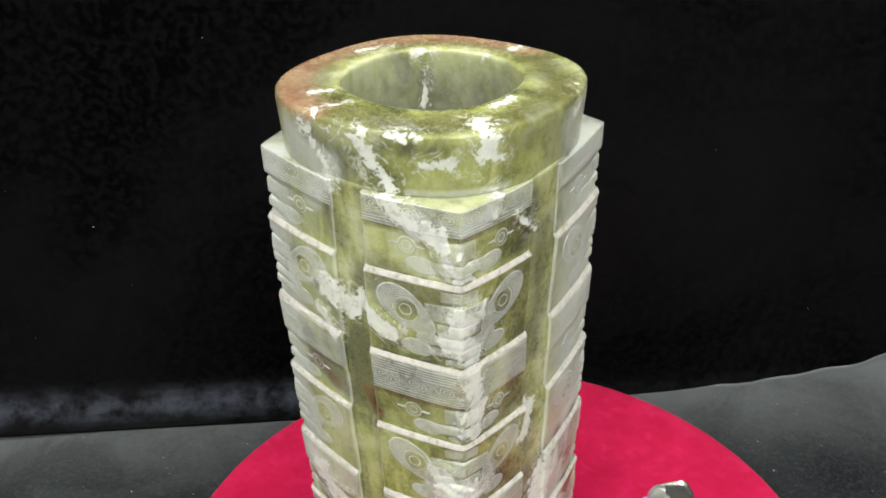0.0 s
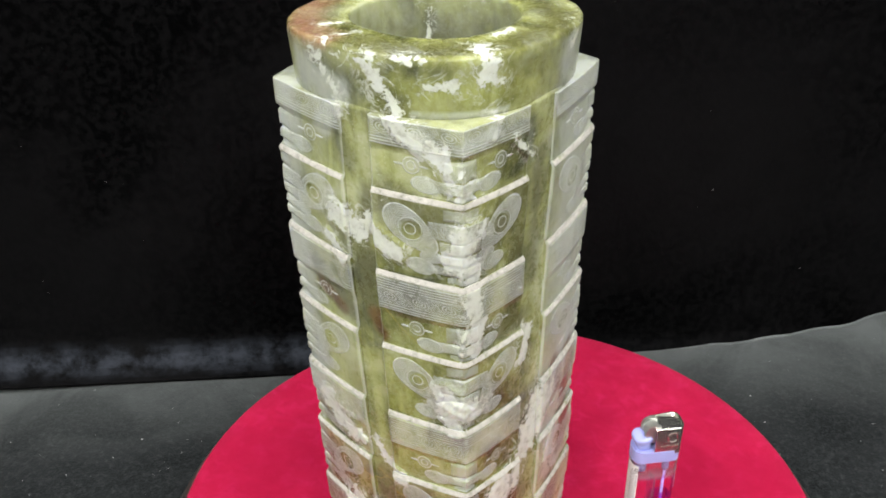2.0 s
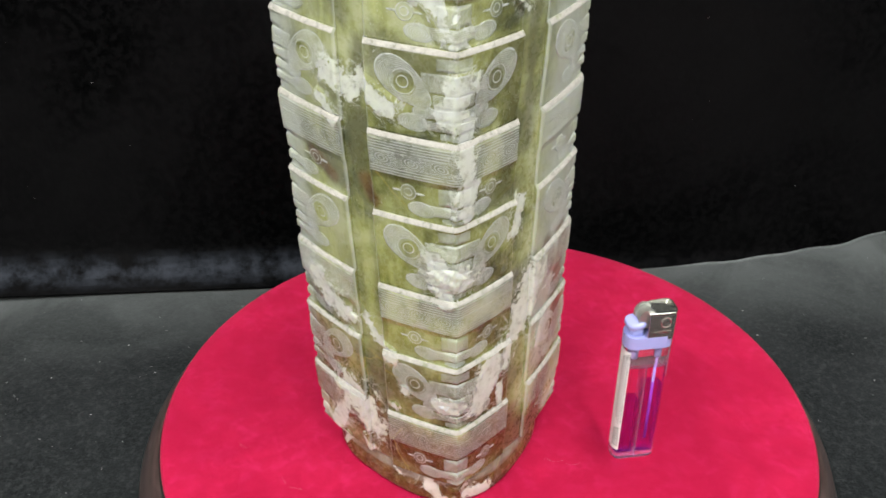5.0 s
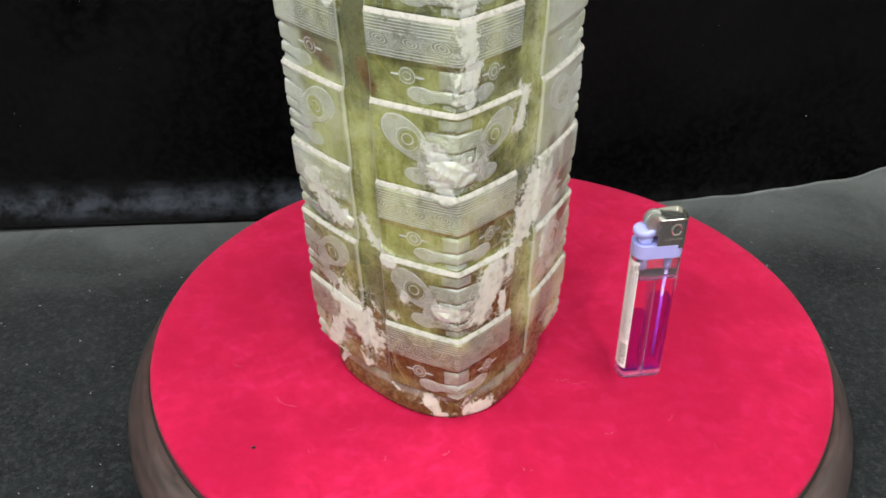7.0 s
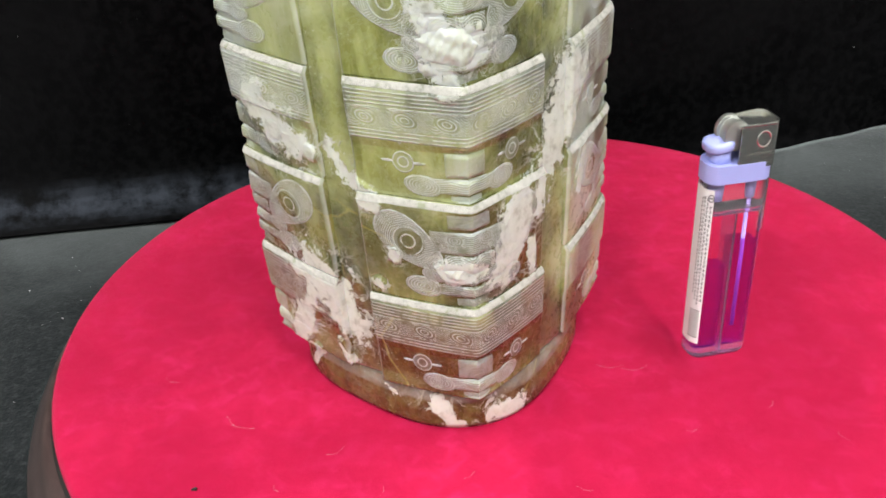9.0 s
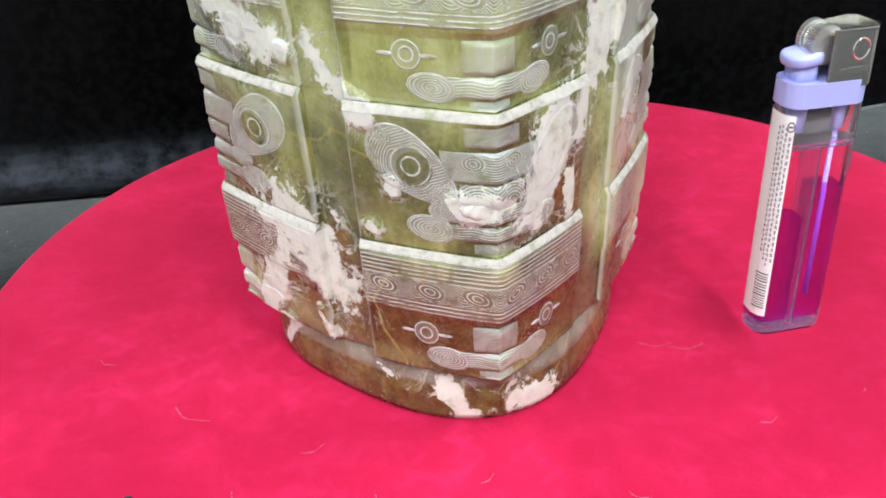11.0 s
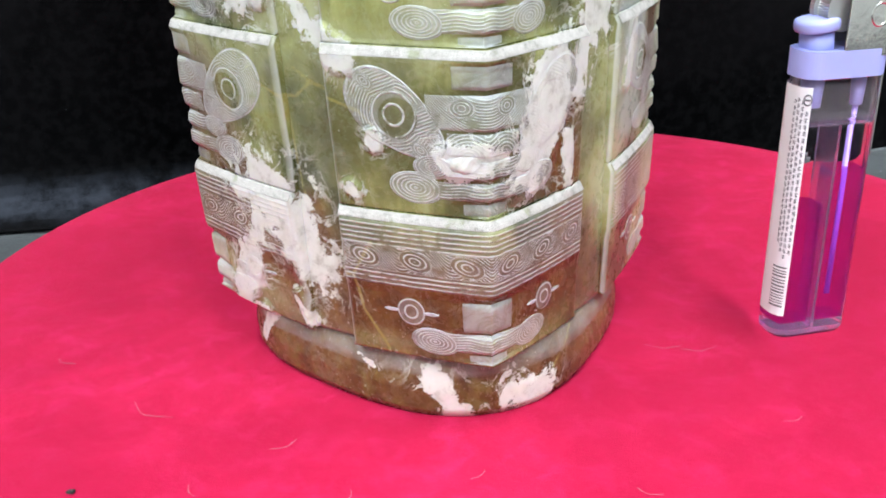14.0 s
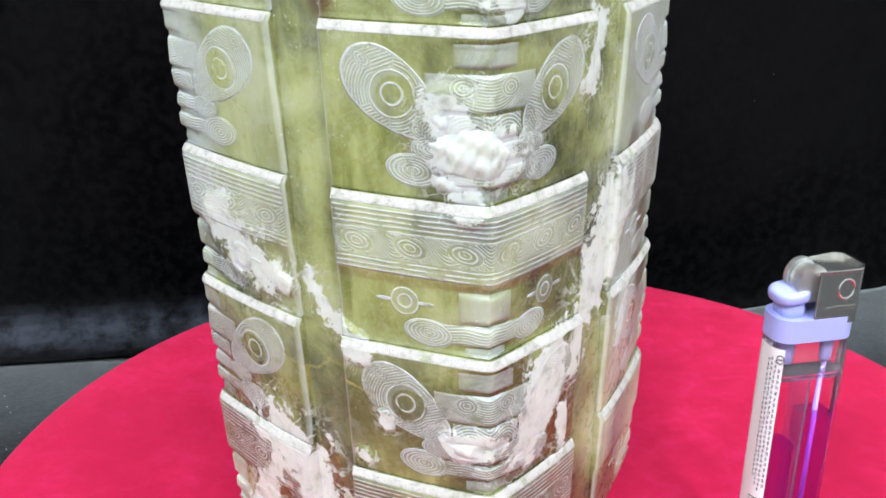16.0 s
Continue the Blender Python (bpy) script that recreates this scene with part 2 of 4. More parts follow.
JADE = make_jade()
LEDGE = make_chalk_ledge()
RED = make_velvet("red_velvet", (0.375, 0.0050, 0.038), (0.450, 0.0085, 0.052), 85, 0.16, (1.0, 0.40, 0.50), 0.08)
BLACK = make_velvet("black_velvet", (0.0012, 0.0012, 0.0013), (0.0056, 0.0053, 0.0056), 4, 0.01, (0.8, 0.85, 1.0), 0.05)
GREY = make_velvet("charcoal_cloth", (0.003, 0.0035, 0.004), (0.018, 0.019, 0.020), 14, 0.22, (0.93, 0.97, 1.0), 0.7)
WOOD = make_wood()
SEAM = make_plain("dark_seam", (0.012, 0.008, 0.007), 0.6)
LILAC = make_plain("lilac_plastic", (0.42, 0.44, 0.86), 0.38, vary=0.04)
CHROME = make_plain("worn_chrome", (0.80, 0.78, 0.73), 0.17, 0.95, vary=0.15, scale=110, relief=0.3)
STEEL = make_plain("steel_wheel", (0.78, 0.78, 0.75), 0.45, 1.0)
PAPER = make_plain("label_paper", (0.87, 0.87, 0.88), 0.55, vary=0.04)
INK = make_plain("label_ink", (0.11, 0.11, 0.12), 0.6)
BAR = make_plain("label_black", (0.14, 0.14, 0.14), 0.6)
CLEAR = make_glass("clear_plastic", (0.98, 0.96, 0.98), 1.14, coat=0.8)
RIB = make_glass("milky_rib", (0.80, 0.62, 0.86), 1.12, 0.96, 0.12)
FLUID = make_glass("violet_fluid", (0.55, 0.08, 0.60), 1.06, 0.965)
HEAD = make_glass("frosted_plastic", (0.93, 0.84, 0.88), 1.12, 0.95, 0.12)
TUBE = make_plain("milky_tube", (0.42, 0.30, 0.74), 0.4, vary=0.05)
PLASTER = make_plain("wall_plaster", (0.62, 0.62, 0.60), 0.9, vary=0.06, scale=6)
LAMP = make_light("lamp_glow", 6.0)
LINT = make_plain("pale_lint", (0.42, 0.40, 0.41), 0.9)


# ---- mesh helpers ----
def mesh_object(name, verts, faces, mat, parent=None, label="", fields=None, soft=True):
    me = bpy.data.meshes.new(name)
    me.from_pydata([tuple(map(float, v)) for v in verts], [], [tuple(map(int, f)) for f in faces])
    if soft:
        me.polygons.foreach_set("use_smooth", [True] * len(me.polygons))
    me.materials.append(mat)
    for key, values in (fields or {}).items():
        a = me.attributes.new(key, "FLOAT", "POINT")
        a.data.foreach_set("value", np.asarray(values, np.float32))
    me.update()
    ob = new(name, me)
    ob.parent = parent
    return tagged(ob, label)


def part(name, bm, mat, parent, label="", soft=False):
    me = bpy.data.meshes.new(name)
    bmesh.ops.recalc_face_normals(bm, faces=bm.faces)
    bm.to_mesh(me)
    bm.free()
    if soft:
        me.polygons.foreach_set("use_smooth", [True] * len(me.polygons))
    me.materials.append(mat)
    ob = new(name, me)
    ob.parent = parent
    return tagged(ob, label)


def thing(name, at, label, category, group=""):
    ob = new(name)
    ob.empty_display_size = 0.02
    ob.matrix_world = at
    return tagged(ob, label, category, group)


def grid_faces(rows, cols, wrap=False):
    r, c = np.meshgrid(np.arange(rows - 1), np.arange(cols if wrap else cols - 1), indexing="ij")
    a = (r * cols + c).ravel()
    b = (r * cols + (c + 1) % cols).ravel()
    return np.stack([a, b, b + cols, a + cols], 1)


def lathe(profile, steps, radius_of=None):
    """Verts and faces of a turned shape; profile rows are radius, height."""
    th = np.arange(steps) * 2 * math.pi / steps
    verts = []
    for r, z in profile:
        rr = r if radius_of is None else radius_of(th, r, z)
        verts.append(np.stack([rr * np.cos(th), rr * np.sin(th), np.full(steps, z)], 1))
    return np.concatenate(verts), grid_faces(len(profile), steps, True)


def add_box(bm, size, at=(0, 0, 0), turn=None, bevel=0.0):
    m = Matrix.Translation(at) @ (turn or Matrix.Identity(4)) @ Matrix.Diagonal((*size, 1))
    made = bmesh.ops.create_cube(bm, size=1.0, matrix=m)["verts"]
    if bevel:
        edges = list({e for v in made for e in v.link_edges})
        bmesh.ops.bevel(bm, geom=edges, offset=bevel, segments=2, affect="EDGES", profile=0.5)


def add_prism(bm, outline, z0, z1):
    """An upright prism over an outline of x, y points."""
    low = [bm.verts.new((x, y, z0)) for x, y in outline]
    high = [bm.verts.new((x, y, z1)) for x, y in outline]
    n = len(outline)
    bm.faces.new(low[::-1])
    bm.faces.new(high)
    for i in range(n):
        bm.faces.new((low[i], low[(i + 1) % n], high[(i + 1) % n], high[i]))


def stadium(w, d, r, steps=6):
    """A rounded rectangle of width w and depth d."""
    pts = []
    for cx, cy, a0 in ((w / 2 - r, d / 2 - r, 0), (-w / 2 + r, d / 2 - r, 90), (-w / 2 + r, -d / 2 + r, 180), (w / 2 - r, -d / 2 + r, 270)):
        for i in range(steps + 1):
            a = radians(a0 + 90 * i / steps)
            pts.append((cx + r * math.cos(a), cy + r * math.sin(a)))
    return pts


# ---- room and table ----
CLOTH_Z = -0.034


def slab(name, size, at, mat, label, category):
    bm = bmesh.new()
    add_box(bm, size)
    ob = part(name, bm, mat, None, label)
    ob.matrix_world = pose(*at)
    return tagged(ob, category=category, kind="structure")


FLOOR_Z = -0.80
slab("floor", (5.0, 5.0, 0.1), (0, -1.0, FLOOR_Z - 0.05), PLASTER, "plain pale grey room floor", "floor")
slab("ceiling", (5.2, 5.2, 0.1), (0, -1.0, CEILING + 0.05), PLASTER, "plain white room ceiling with lamps", "ceiling")
MID = (FLOOR_Z + CEILING) / 2
slab("wall_north", (5.0, 0.1, CEILING - FLOOR_Z), (0, 1.55, MID), PLASTER, "plain pale wall behind the black backdrop", "wall")
slab("wall_south", (5.0, 0.1, CEILING - FLOOR_Z), (0, -3.55, MID), PLASTER, "plain pale wall of the room", "wall")
slab("wall_west", (0.1, 5.2, CEILING - FLOOR_Z), (-2.55, -1.0, MID), PLASTER, "plain pale wall of the room", "wall")
slab("wall_east", (0.1, 5.2, CEILING - FLOOR_Z), (2.55, -1.0, MID), PLASTER, "plain pale wall of the room", "wall")

for lx, ly in LAMPS:
    lamp = thing("ceiling_lamp", pose(lx, ly, CEILING), "white ceiling lamp with a glowing diffuser", "lamp", "ceiling lamps")
    bm = bmesh.new()
    add_box(bm, (0.34, 1.24, 0.06), (0, 0, -0.03), bevel=0.006)
    part("housing", bm, PLASTER, lamp)
    bm = bmesh.new()
    add_box(bm, (0.28, 1.15, 0.01), (0, 0, -0.064))
    part("diffuser", bm, LAMP, lamp, "glowing white diffuser")

table = thing("table", pose(0, -0.05, FLOOR_Z), "plain wooden table under the cloth", "table")
TOP = CLOTH_Z - 0.006 - FLOOR_Z
bm = bmesh.new()
add_box(bm, (1.5, 0.9, 0.03), (0, 0, TOP - 0.015), bevel=0.003)
part("tabletop", bm, WOOD, table)
for sx in (-0.7, 0.7):
    for sy in (-0.4, 0.4):
        bm = bmesh.new()
        add_box(bm, (0.05, 0.05, TOP - 0.03), (sx, sy, (TOP - 0.03) / 2), bevel=0.004)
        part("leg", bm, WOOD, table)

# stains and chalk on the stone: degrees round from the front corner, mm up, to degrees, mm, width in mm
CHALK_HIGH = [(9.3, 247.0, 9.1, 262.6, 5.8), (-2.7, 245.0, -13.5, 245.6, 2.9), (-62.9, 251.1, -53.7, 239.5, 3.4), (-53.7, 239.5, -50.4, 231.4, 3.3), (-44.3, 254.3, -33.4, 247.6, 3.5), (-22.2, 255.5, -16.7, 256.2, 3.6), (-30.5, 243.4, -20.9, 230.7, 4.9), (-20.9, 230.7, -8.7, 223.4, 4.9), (-8.7, 223.4, -2.0, 211.3, 4.9), (12.4, 234.3, 10.7, 229.3, 3.0), (21.6, 224.5, 33.2, 215.0, 2.5)]
CHALK_RIM = [(41.1, 273.2, 24.8, 271.3, 2.6), (168.9, 276.6, -176.9, 277.5, 3.0), (125.8, 260.6, 126.3, 266.5, 3.1), (-78.5, 263.1, -78.0, 273.4, 2.2), (176.4, 282.5, 176.9, 296.7, 3.1), (68.9, 257.7, 58.4, 248.7, 2.2), (-147.4, 267.4, -167.9, 268.3, 2.1), (131.2, 275.8, 126.1, 275.3, 2.1), (-59.7, 264.9, -57.4, 269.5, 2.1), (-61.3, 260.5, -48.5, 250.2, 1.8), (-38.8, 259.9, -31.1, 253.2, 1.7)]
CHALK_MID = [(-37.9, 192.2, -25.2, 185.7, 5.5), (-56.2, 191.9, -44.1, 188.8, 7.4), (-63.2, 181.4, -54.3, 175.1, 3.5), (1.3, 196.8, -2.3, 185.7, 6.2), (1.7, 183.6, 3.6, 159.3, 4.4), (3.6, 159.3, 2.1, 147.7, 4.7), (33.9, 140.2, 32.3, 132.9, 6.6), (-7.2, 127.8, -4.9, 121.1, 6.0), (-5.4, 121.3, 1.0, 121.6, 7.5), (-8.7, 130.3, -6.5, 126.0, 5.0), (-6.5, 118.0, -5.2, 111.0, 3.6), (-76.3, 96.4, -65.5, 89.8, 10.2), (-46.5, 90.1, -41.8, 83.1, 4.0), (-41.8, 83.1, -30.3, 77.6, 4.0), (50.4, 101.7, 38.9, 84.9, 11.0), (38.9, 84.9, 28.1, 71.9, 9.0), (-54.6, 87.6, -54.5, 86.8, 2.7)]
CHALK_LOW = [(-36, 12, -30, 10, 0.9), (18.7, 72.5, 8.2, 56.5, 8.6), (22.6, 59.0, 23.5, 49.2, 3.1), (-7.1, 59.3, -0.2, 59.9, 4.7), (-63.9, 47.2, -56.8, 45.2, 10.5), (-56.8, 45.2, -46.0, 32.5, 9.5), (-64.4, 39.0, -78.5, 18.3, 6.0), (-69.7, 15.6, -78.9, 5.3, 2.5), (-14.6, 10.2, -8.1, 1.4, 4.5), (7.0, 4.3, 12.7, 2.6, 6.8), (-24.4, 62.8, -24.1, 61.5, 2.4), (-31.1, 51.9, -30.0, 51.3, 2.2), (58.2, 77.1, 55.2, 65.3, 3.5), (-54.0, 23.1, -50.2, 17.6, 2.4)]
FIBRES = [(-0.02, -0.088, 40, 0.004, 0.0006), (0.012, -0.096, -25, 0.005, 0.001), (-0.045, -0.092, 75, 0.0035, 0.0005), (0.048, -0.075, 15, 0.0045, 0.0009), (-0.075, -0.088, -60, 0.004, 0.0007), (0.075, -0.066, 55, 0.0035, 0.0006), (-0.089, -0.058, -35, 0.0121, 0.0024), (0.03, -0.041, -8, 0.0091, 0.0018), (-0.059, -0.074, 30, 0.006, 0.0012), (0.038, -0.043, 5, 0.0091, 0.0018), (0.091, -0.082, -70, 0.0045, 0.0009), (-0.115, -0.034, -30, 0.006, 0.0012)]
RUST = [(78, 112, 76, 60, 9), (-8, 4, 60, 4, 18), (-75, 4, -5, 4, 26), (-80, 44, -48, 32, 26), (-34, 30, 28, 30, 21), (10, 2, 180, 2, 24), (-180, 2, -70, 2, 24), (62, 112, 66, 100, 8), (64, 44, 60, 22, 13), (35, 24, 60, 16, 16), (20, 60, 26, 30, 14), (-40, 154, -36, 148, 7), (-72, 157, -60, 151, 6), (-46, 44, -42, 20, 10), (-150, 30, -90, 60, 30)]
DEEP = [(-175, 266, -75, 266, 9), (75, 266, 178, 266, 9), (-30, 227, 30, 227, 4), (-75, 261, 75, 262, 13), (-30, 66, 24, 60, 20), (4, 190, 26, 202, 13), (-44, 162, -40, 205, 6), (-30, 205, -12, 200, 12), (6, 150, 26, 150, 10), (24, 205, 24, 160, 8), (38, 215, 38, 165, 7), (-75, 165, -55, 152, 9), (100, 300, 178, 300, 22), (-178, 300, -100, 300, 22)]
GLOW = [(1, 48, 1, 30, 4), (-28, 132, -25, 95, 15), (-70, 146, -66, 112, 10), (-44, 142, -42, 84, 6), (-8, 95, -30, 90, 13), (-58, 216, -57, 205, 6), (-28, 220, -26, 214, 5), (-45, 254, 45, 254, 4), (-65, 74, -55, 62, 9), (-20, 245, 30, 242, 7)]
# milky pale zones, with brightness of the side faces painted in
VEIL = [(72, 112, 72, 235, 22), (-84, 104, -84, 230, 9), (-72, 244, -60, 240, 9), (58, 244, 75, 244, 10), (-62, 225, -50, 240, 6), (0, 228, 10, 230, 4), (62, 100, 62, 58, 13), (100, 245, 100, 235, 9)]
VEINS = [(-58.8, 70.7, -50.4, 68.2, 4), (-50.4, 68.2, -46.9, 68.3, 4), (-46.9, 68.3, -41.9, 71.5, 4), (-41.9, 71.5, -33.6, 69.4, 4), (-33.6, 69.4, -27, 67.7, 4), (-27, 67.7, -24.3, 65.2, 4), (-50.4, 68.2, -49.8, 60.2, 4), (-49.8, 60.2, -48.8, 49.5, 4), (-48.8, 49.5, -45.7, 40.5, 4), (-47, 73.9, -41.9, 71.5, 4), (-42.9, 31.3, -32.4, 33.4, 4), (-32.4, 33.4, -30.8, 25, 4), (-30.8, 25, -25.1, 17.2, 4), (-25.1, 17.2, -23.9, 11.8, 4), (-32.4, 33.4, -26.9, 41, 4), (27.8, 14.3, 18, 7.5, 4), (-31.9, 160.4, -25.2, 153.4, 4), (-25.2, 153.4, -15.5, 145.9, 4)]
LUMPS = [(3, -0.10, 0.70, 0.0092, 0.0060, 0.0013), (3, -0.25, 0.50, 0.0034, 0.0050, 0.0007), (3, -0.22, 0.86, 0.0048, 0.0038, 0.0007), (5, -0.13, 0.655, 0.0056, 0.0026, 0.0009), (5, 0.40, 0.44, 0.0040, 0.0072, 0.0006)]
BLUSH = [(-62, 258, -175, 262, 15), (178, 262, 120, 260, 15)]


# ---- cloth and backdrop ----
EDGE_X = [-0.75, -0.30, -0.16, 0.11, 0.21, 0.255, 0.288, 0.300, 0.33, 0.45, 0.75]
EDGE_Y = [0.108, 0.146, 0.158, 0.180, 0.186, 0.191, 0.200, 0.182, 0.10, -0.10, -0.2]


def cloth_wave(x, y):
    return 0.0016 * np.sin(9 * x + 5 * y + 1) + 0.0012 * np.sin(23 * y - 7 * x) + 0.0008 * np.sin(31 * x + 17 * y)


def build_cloth():
    xs = np.sort(np.r_[np.linspace(-0.72, 0.72, 150), np.linspace(0.2, 0.34, 30)])
    back = np.interp(xs, EDGE_X, EDGE_Y) + 0.0012 * np.sin(60 * xs) + 0.0008 * np.sin(171 * xs)
    ts = np.linspace(0, 1, 130)
    x = np.repeat(xs[None], len(ts), 0)
    y = -0.46 + ts[:, None] * (back[None] + 0.46)
    inside = np.clip((np.hypot(x, y) - 0.16) / 0.06, 0, 1)
    z = CLOTH_Z + (cloth_wave(x, y) - 0.001) * inside
    corner = np.exp(-((x - 0.29) ** 2 + (y - 0.20) ** 2) / 0.0016)
    ridge = np.exp(-(((x - 0.225) / 0.055) ** 2)) * np.exp(-(((y - back[None]) / 0.045) ** 2))
    z = z + 0.020 * corner + 0.011 * ridge
    v = np.stack([x, y, z], -1).reshape(-1, 3)
    f = grid_faces(len(ts), len(xs))
    # the nap's sheen is painted in, palest along the back hem
    hem_sheen = np.clip(1.05 - (back[None] - y) / 0.085, 0, 1) ** 1.4
    ob = mesh_object("table_cloth", v, f, GREY, fields={"painted_sheen": hem_sheen.ravel()})
    s = ob.modifiers.new("thick", "SOLIDIFY")
    s.thickness, s.offset = 0.0016, -1
    return tagged(ob, "charcoal grey felt cloth spread over the table, specked with lint", "cloth")


def build_backdrop():
    xs = np.linspace(-0.85, 0.85, 170)
    base = np.interp(xs, EDGE_X, EDGE_Y)
    base = np.where(xs > 0.285, 0.190 + 0.02 * (xs - 0.285), base)
    left = 1 / (1 + np.exp((xs + 0.06) / 0.02))
    rows = []
    r = 0.014 + 0.010 * left
    start = CLOTH_Z - 0.003 + 0.002 * left
    for a in np.linspace(0, 90, 14):
        c, s = math.cos(radians(a)), math.sin(radians(a))
        rows.append((base - 0.010 * left - 0.008 * (1 - left) + r * s, start + r * (1 - c)))
    for h in np.linspace(0.01, 0.75, 60):
        rows.append((rows[13][0] + 0.02 * h, start + r + h))
    v = []
    for n, (y, z) in enumerate(rows):
        up = z - CLOTH_Z
        fold = 0.0035 * np.sin(14 * xs + 6 * up) * np.clip(up / 0.1, 0, 1) + 0.002 * np.sin(37 * xs - 9 * up) * np.clip(up / 0.06, 0, 1)
        crumple = 0.0012 * np.sin(90 * xs + 3 * n) * left * (n < 16)
        v.append(np.stack([xs, y + fold, z + crumple * (n > 0)], 1))
    # pale pile on the bottom fold, its sheen painted in
    painted_sheen = [np.clip(1.2 - np.abs(n - 6) / 4.5, 0, 1) * (0.03 + left * np.clip((xs + 0.9) / 0.3, 0, 1)) for n in range(len(rows))]
    ob = mesh_object("velvet_backdrop", np.concatenate(v), grid_faces(len(rows), len(xs)), BLACK, fields={"painted_sheen": np.concatenate(painted_sheen)})
    s = ob.modifiers.new("thick", "SOLIDIFY")
    s.thickness, s.offset = 0.0015, 1
    return tagged(ob, "black velvet backdrop hanging behind the table, lint on its pile", "backdrop", kind="structure")


build_cloth()
build_backdrop()


# ---- round stand ----
def build_stand():
    stand = thing("round_stand", pose(0, 0, CLOTH_Z), "round dark wooden display stand topped with red velvet", "stand")
    h = -CLOTH_Z
    prof = [(0.0001, h)] + [(0.1565 * k / 14, h) for k in range(1, 15)] + [(0.1578, h - 0.0005), (0.1585, h - 0.0016), (0.1586, h - 0.0032), (0.1560, h - 0.0036)]
    v, f = lathe(prof, 180)
    mesh_object("velvet_top", v, f, RED, stand, "crimson velvet top")
    v, f = lathe([(0.150, h - 0.0034), (0.1592, h - 0.0034), (0.1596, h - 0.0045), (0.1590, h - 0.0060), (0.150, h - 0.0060)], 180)
    mesh_object("seam_ring", v, f, SEAM, stand, "black seam under the velvet")
    prof = [(0.148, h - 0.0058), (0.1588, h - 0.0058), (0.1610, h - 0.0064), (0.1638, h - 0.009), (0.1666, h - 0.013), (0.1694, h - 0.018), (0.1713, h - 0.023), (0.1722, h - 0.028), (0.1718, 0.002), (0.1704, 0.0003), (0.140, 0.0003)]
    v, f = lathe(prof, 180)
    mesh_object("wooden_base", v, f, WOOD, stand)


build_stand()

# ---- jade cong ----
AXIS = (-0.0263, -0.0188)
TURN = -80.0
FOOT, TIER, TIERS = 0.0156, 0.0322, 7
PANEL = 0.0325
SHOULDER = FOOT + TIER * TIERS
CROWN, RIM, BORE = 0.2548, 0.0510, 0.0300
CUT = 0.208  # the top tier lacks this much of its height
COLLAR = SHOULDER - CUT * TIER
# each corner: its bearing and radius, then bearing and radius of its edges to either side
CORNERS = [(-1.3, 0.0590, -35.3, 0.0493, 30.7, 0.0474), (89.0, 0.0592, 47.0, 0.0474, 127.0, 0.0480),
           (179.0, 0.0565, 142.0, 0.0480, 216.0, 0.0480), (269.0, 0.0570, 231.0, 0.0480, 309.6, 0.0475)]


def taper(z):
    return 0.950 + 0.090 * np.asarray(z) / SHOULDER


def leaning(v):
    """The stone is not quite true: it drifts sideways towards its foot."""
    k = 0.024 * np.clip(0.12 - v[..., 2], -0.06, 0.12)
    return np.stack([v[..., 0] + k * 0.174, v[..., 1] + k * 0.985, v[..., 2]], -1)


def around(degrees, r):
    return np.array([r * math.cos(radians(degrees)), r * math.sin(radians(degrees))])


def on_panel(q, u, z, lift):
    """Places on the corner block q, u from -1 to 1 across the corner, lifted off the surface."""
    b0, r0, b1, r1, b2, r2 = CORNERS[q]
    tip, low, high = around(b0, r0), around(b1, r1), around(b2, r2)
    a = np.sqrt(u * u + 0.00016) - 0.00016 * np.abs(u)
    below, above = (a - u) / 2, (a + u) / 2
    n1, n2 = [np.array([d[1], -d[0]]) / np.hypot(*d) for d in (tip - low, high - tip)]
    k = (1 + u / np.sqrt(u * u + 0.0006)) / 2
    bulge = lift + 0.0006 * (1 - (2 * np.abs(u) - 1) ** 2)
    out = [(tip[i] + (low[i] - tip[i]) * below + (high[i] - tip[i]) * above) * taper(z) + (n1[i] * (1 - k) + n2[i] * k) * bulge for i in (0, 1)]
    return np.stack([out[0], out[1], np.broadcast_to(z, u.shape)], -1)


def strokes(phi, z, rows):
    """How near each place (degrees round, metres up) is to strokes of (phi, z, phi, z, width), heights and widths in mm."""
    best = np.full(phi.shape, -1.0)
    for p0, z0, p1, z1, w in rows:
        ax, ay, by = 0.0, z0, z1
        bx = ((p1 - p0 + 180) % 360 - 180) * 0.85 if abs(p1 - p0) < 300 or p0 * p1 < 0 else (p1 - p0) * 0.85
        px, py = ((phi - p0 + 180) % 360 - 180) * 0.85, z * 1000
        dx, dy = bx - ax, by - ay
        k = np.clip(((px - ax) * dx + (py - ay) * dy) / (dx * dx + dy * dy + 1e-6), 0, 1)
        best = np.maximum(best, 1.0 - np.hypot(px - ax - k * dx, py - ay - k * dy) / w)
    return np.maximum(best, -1.0)


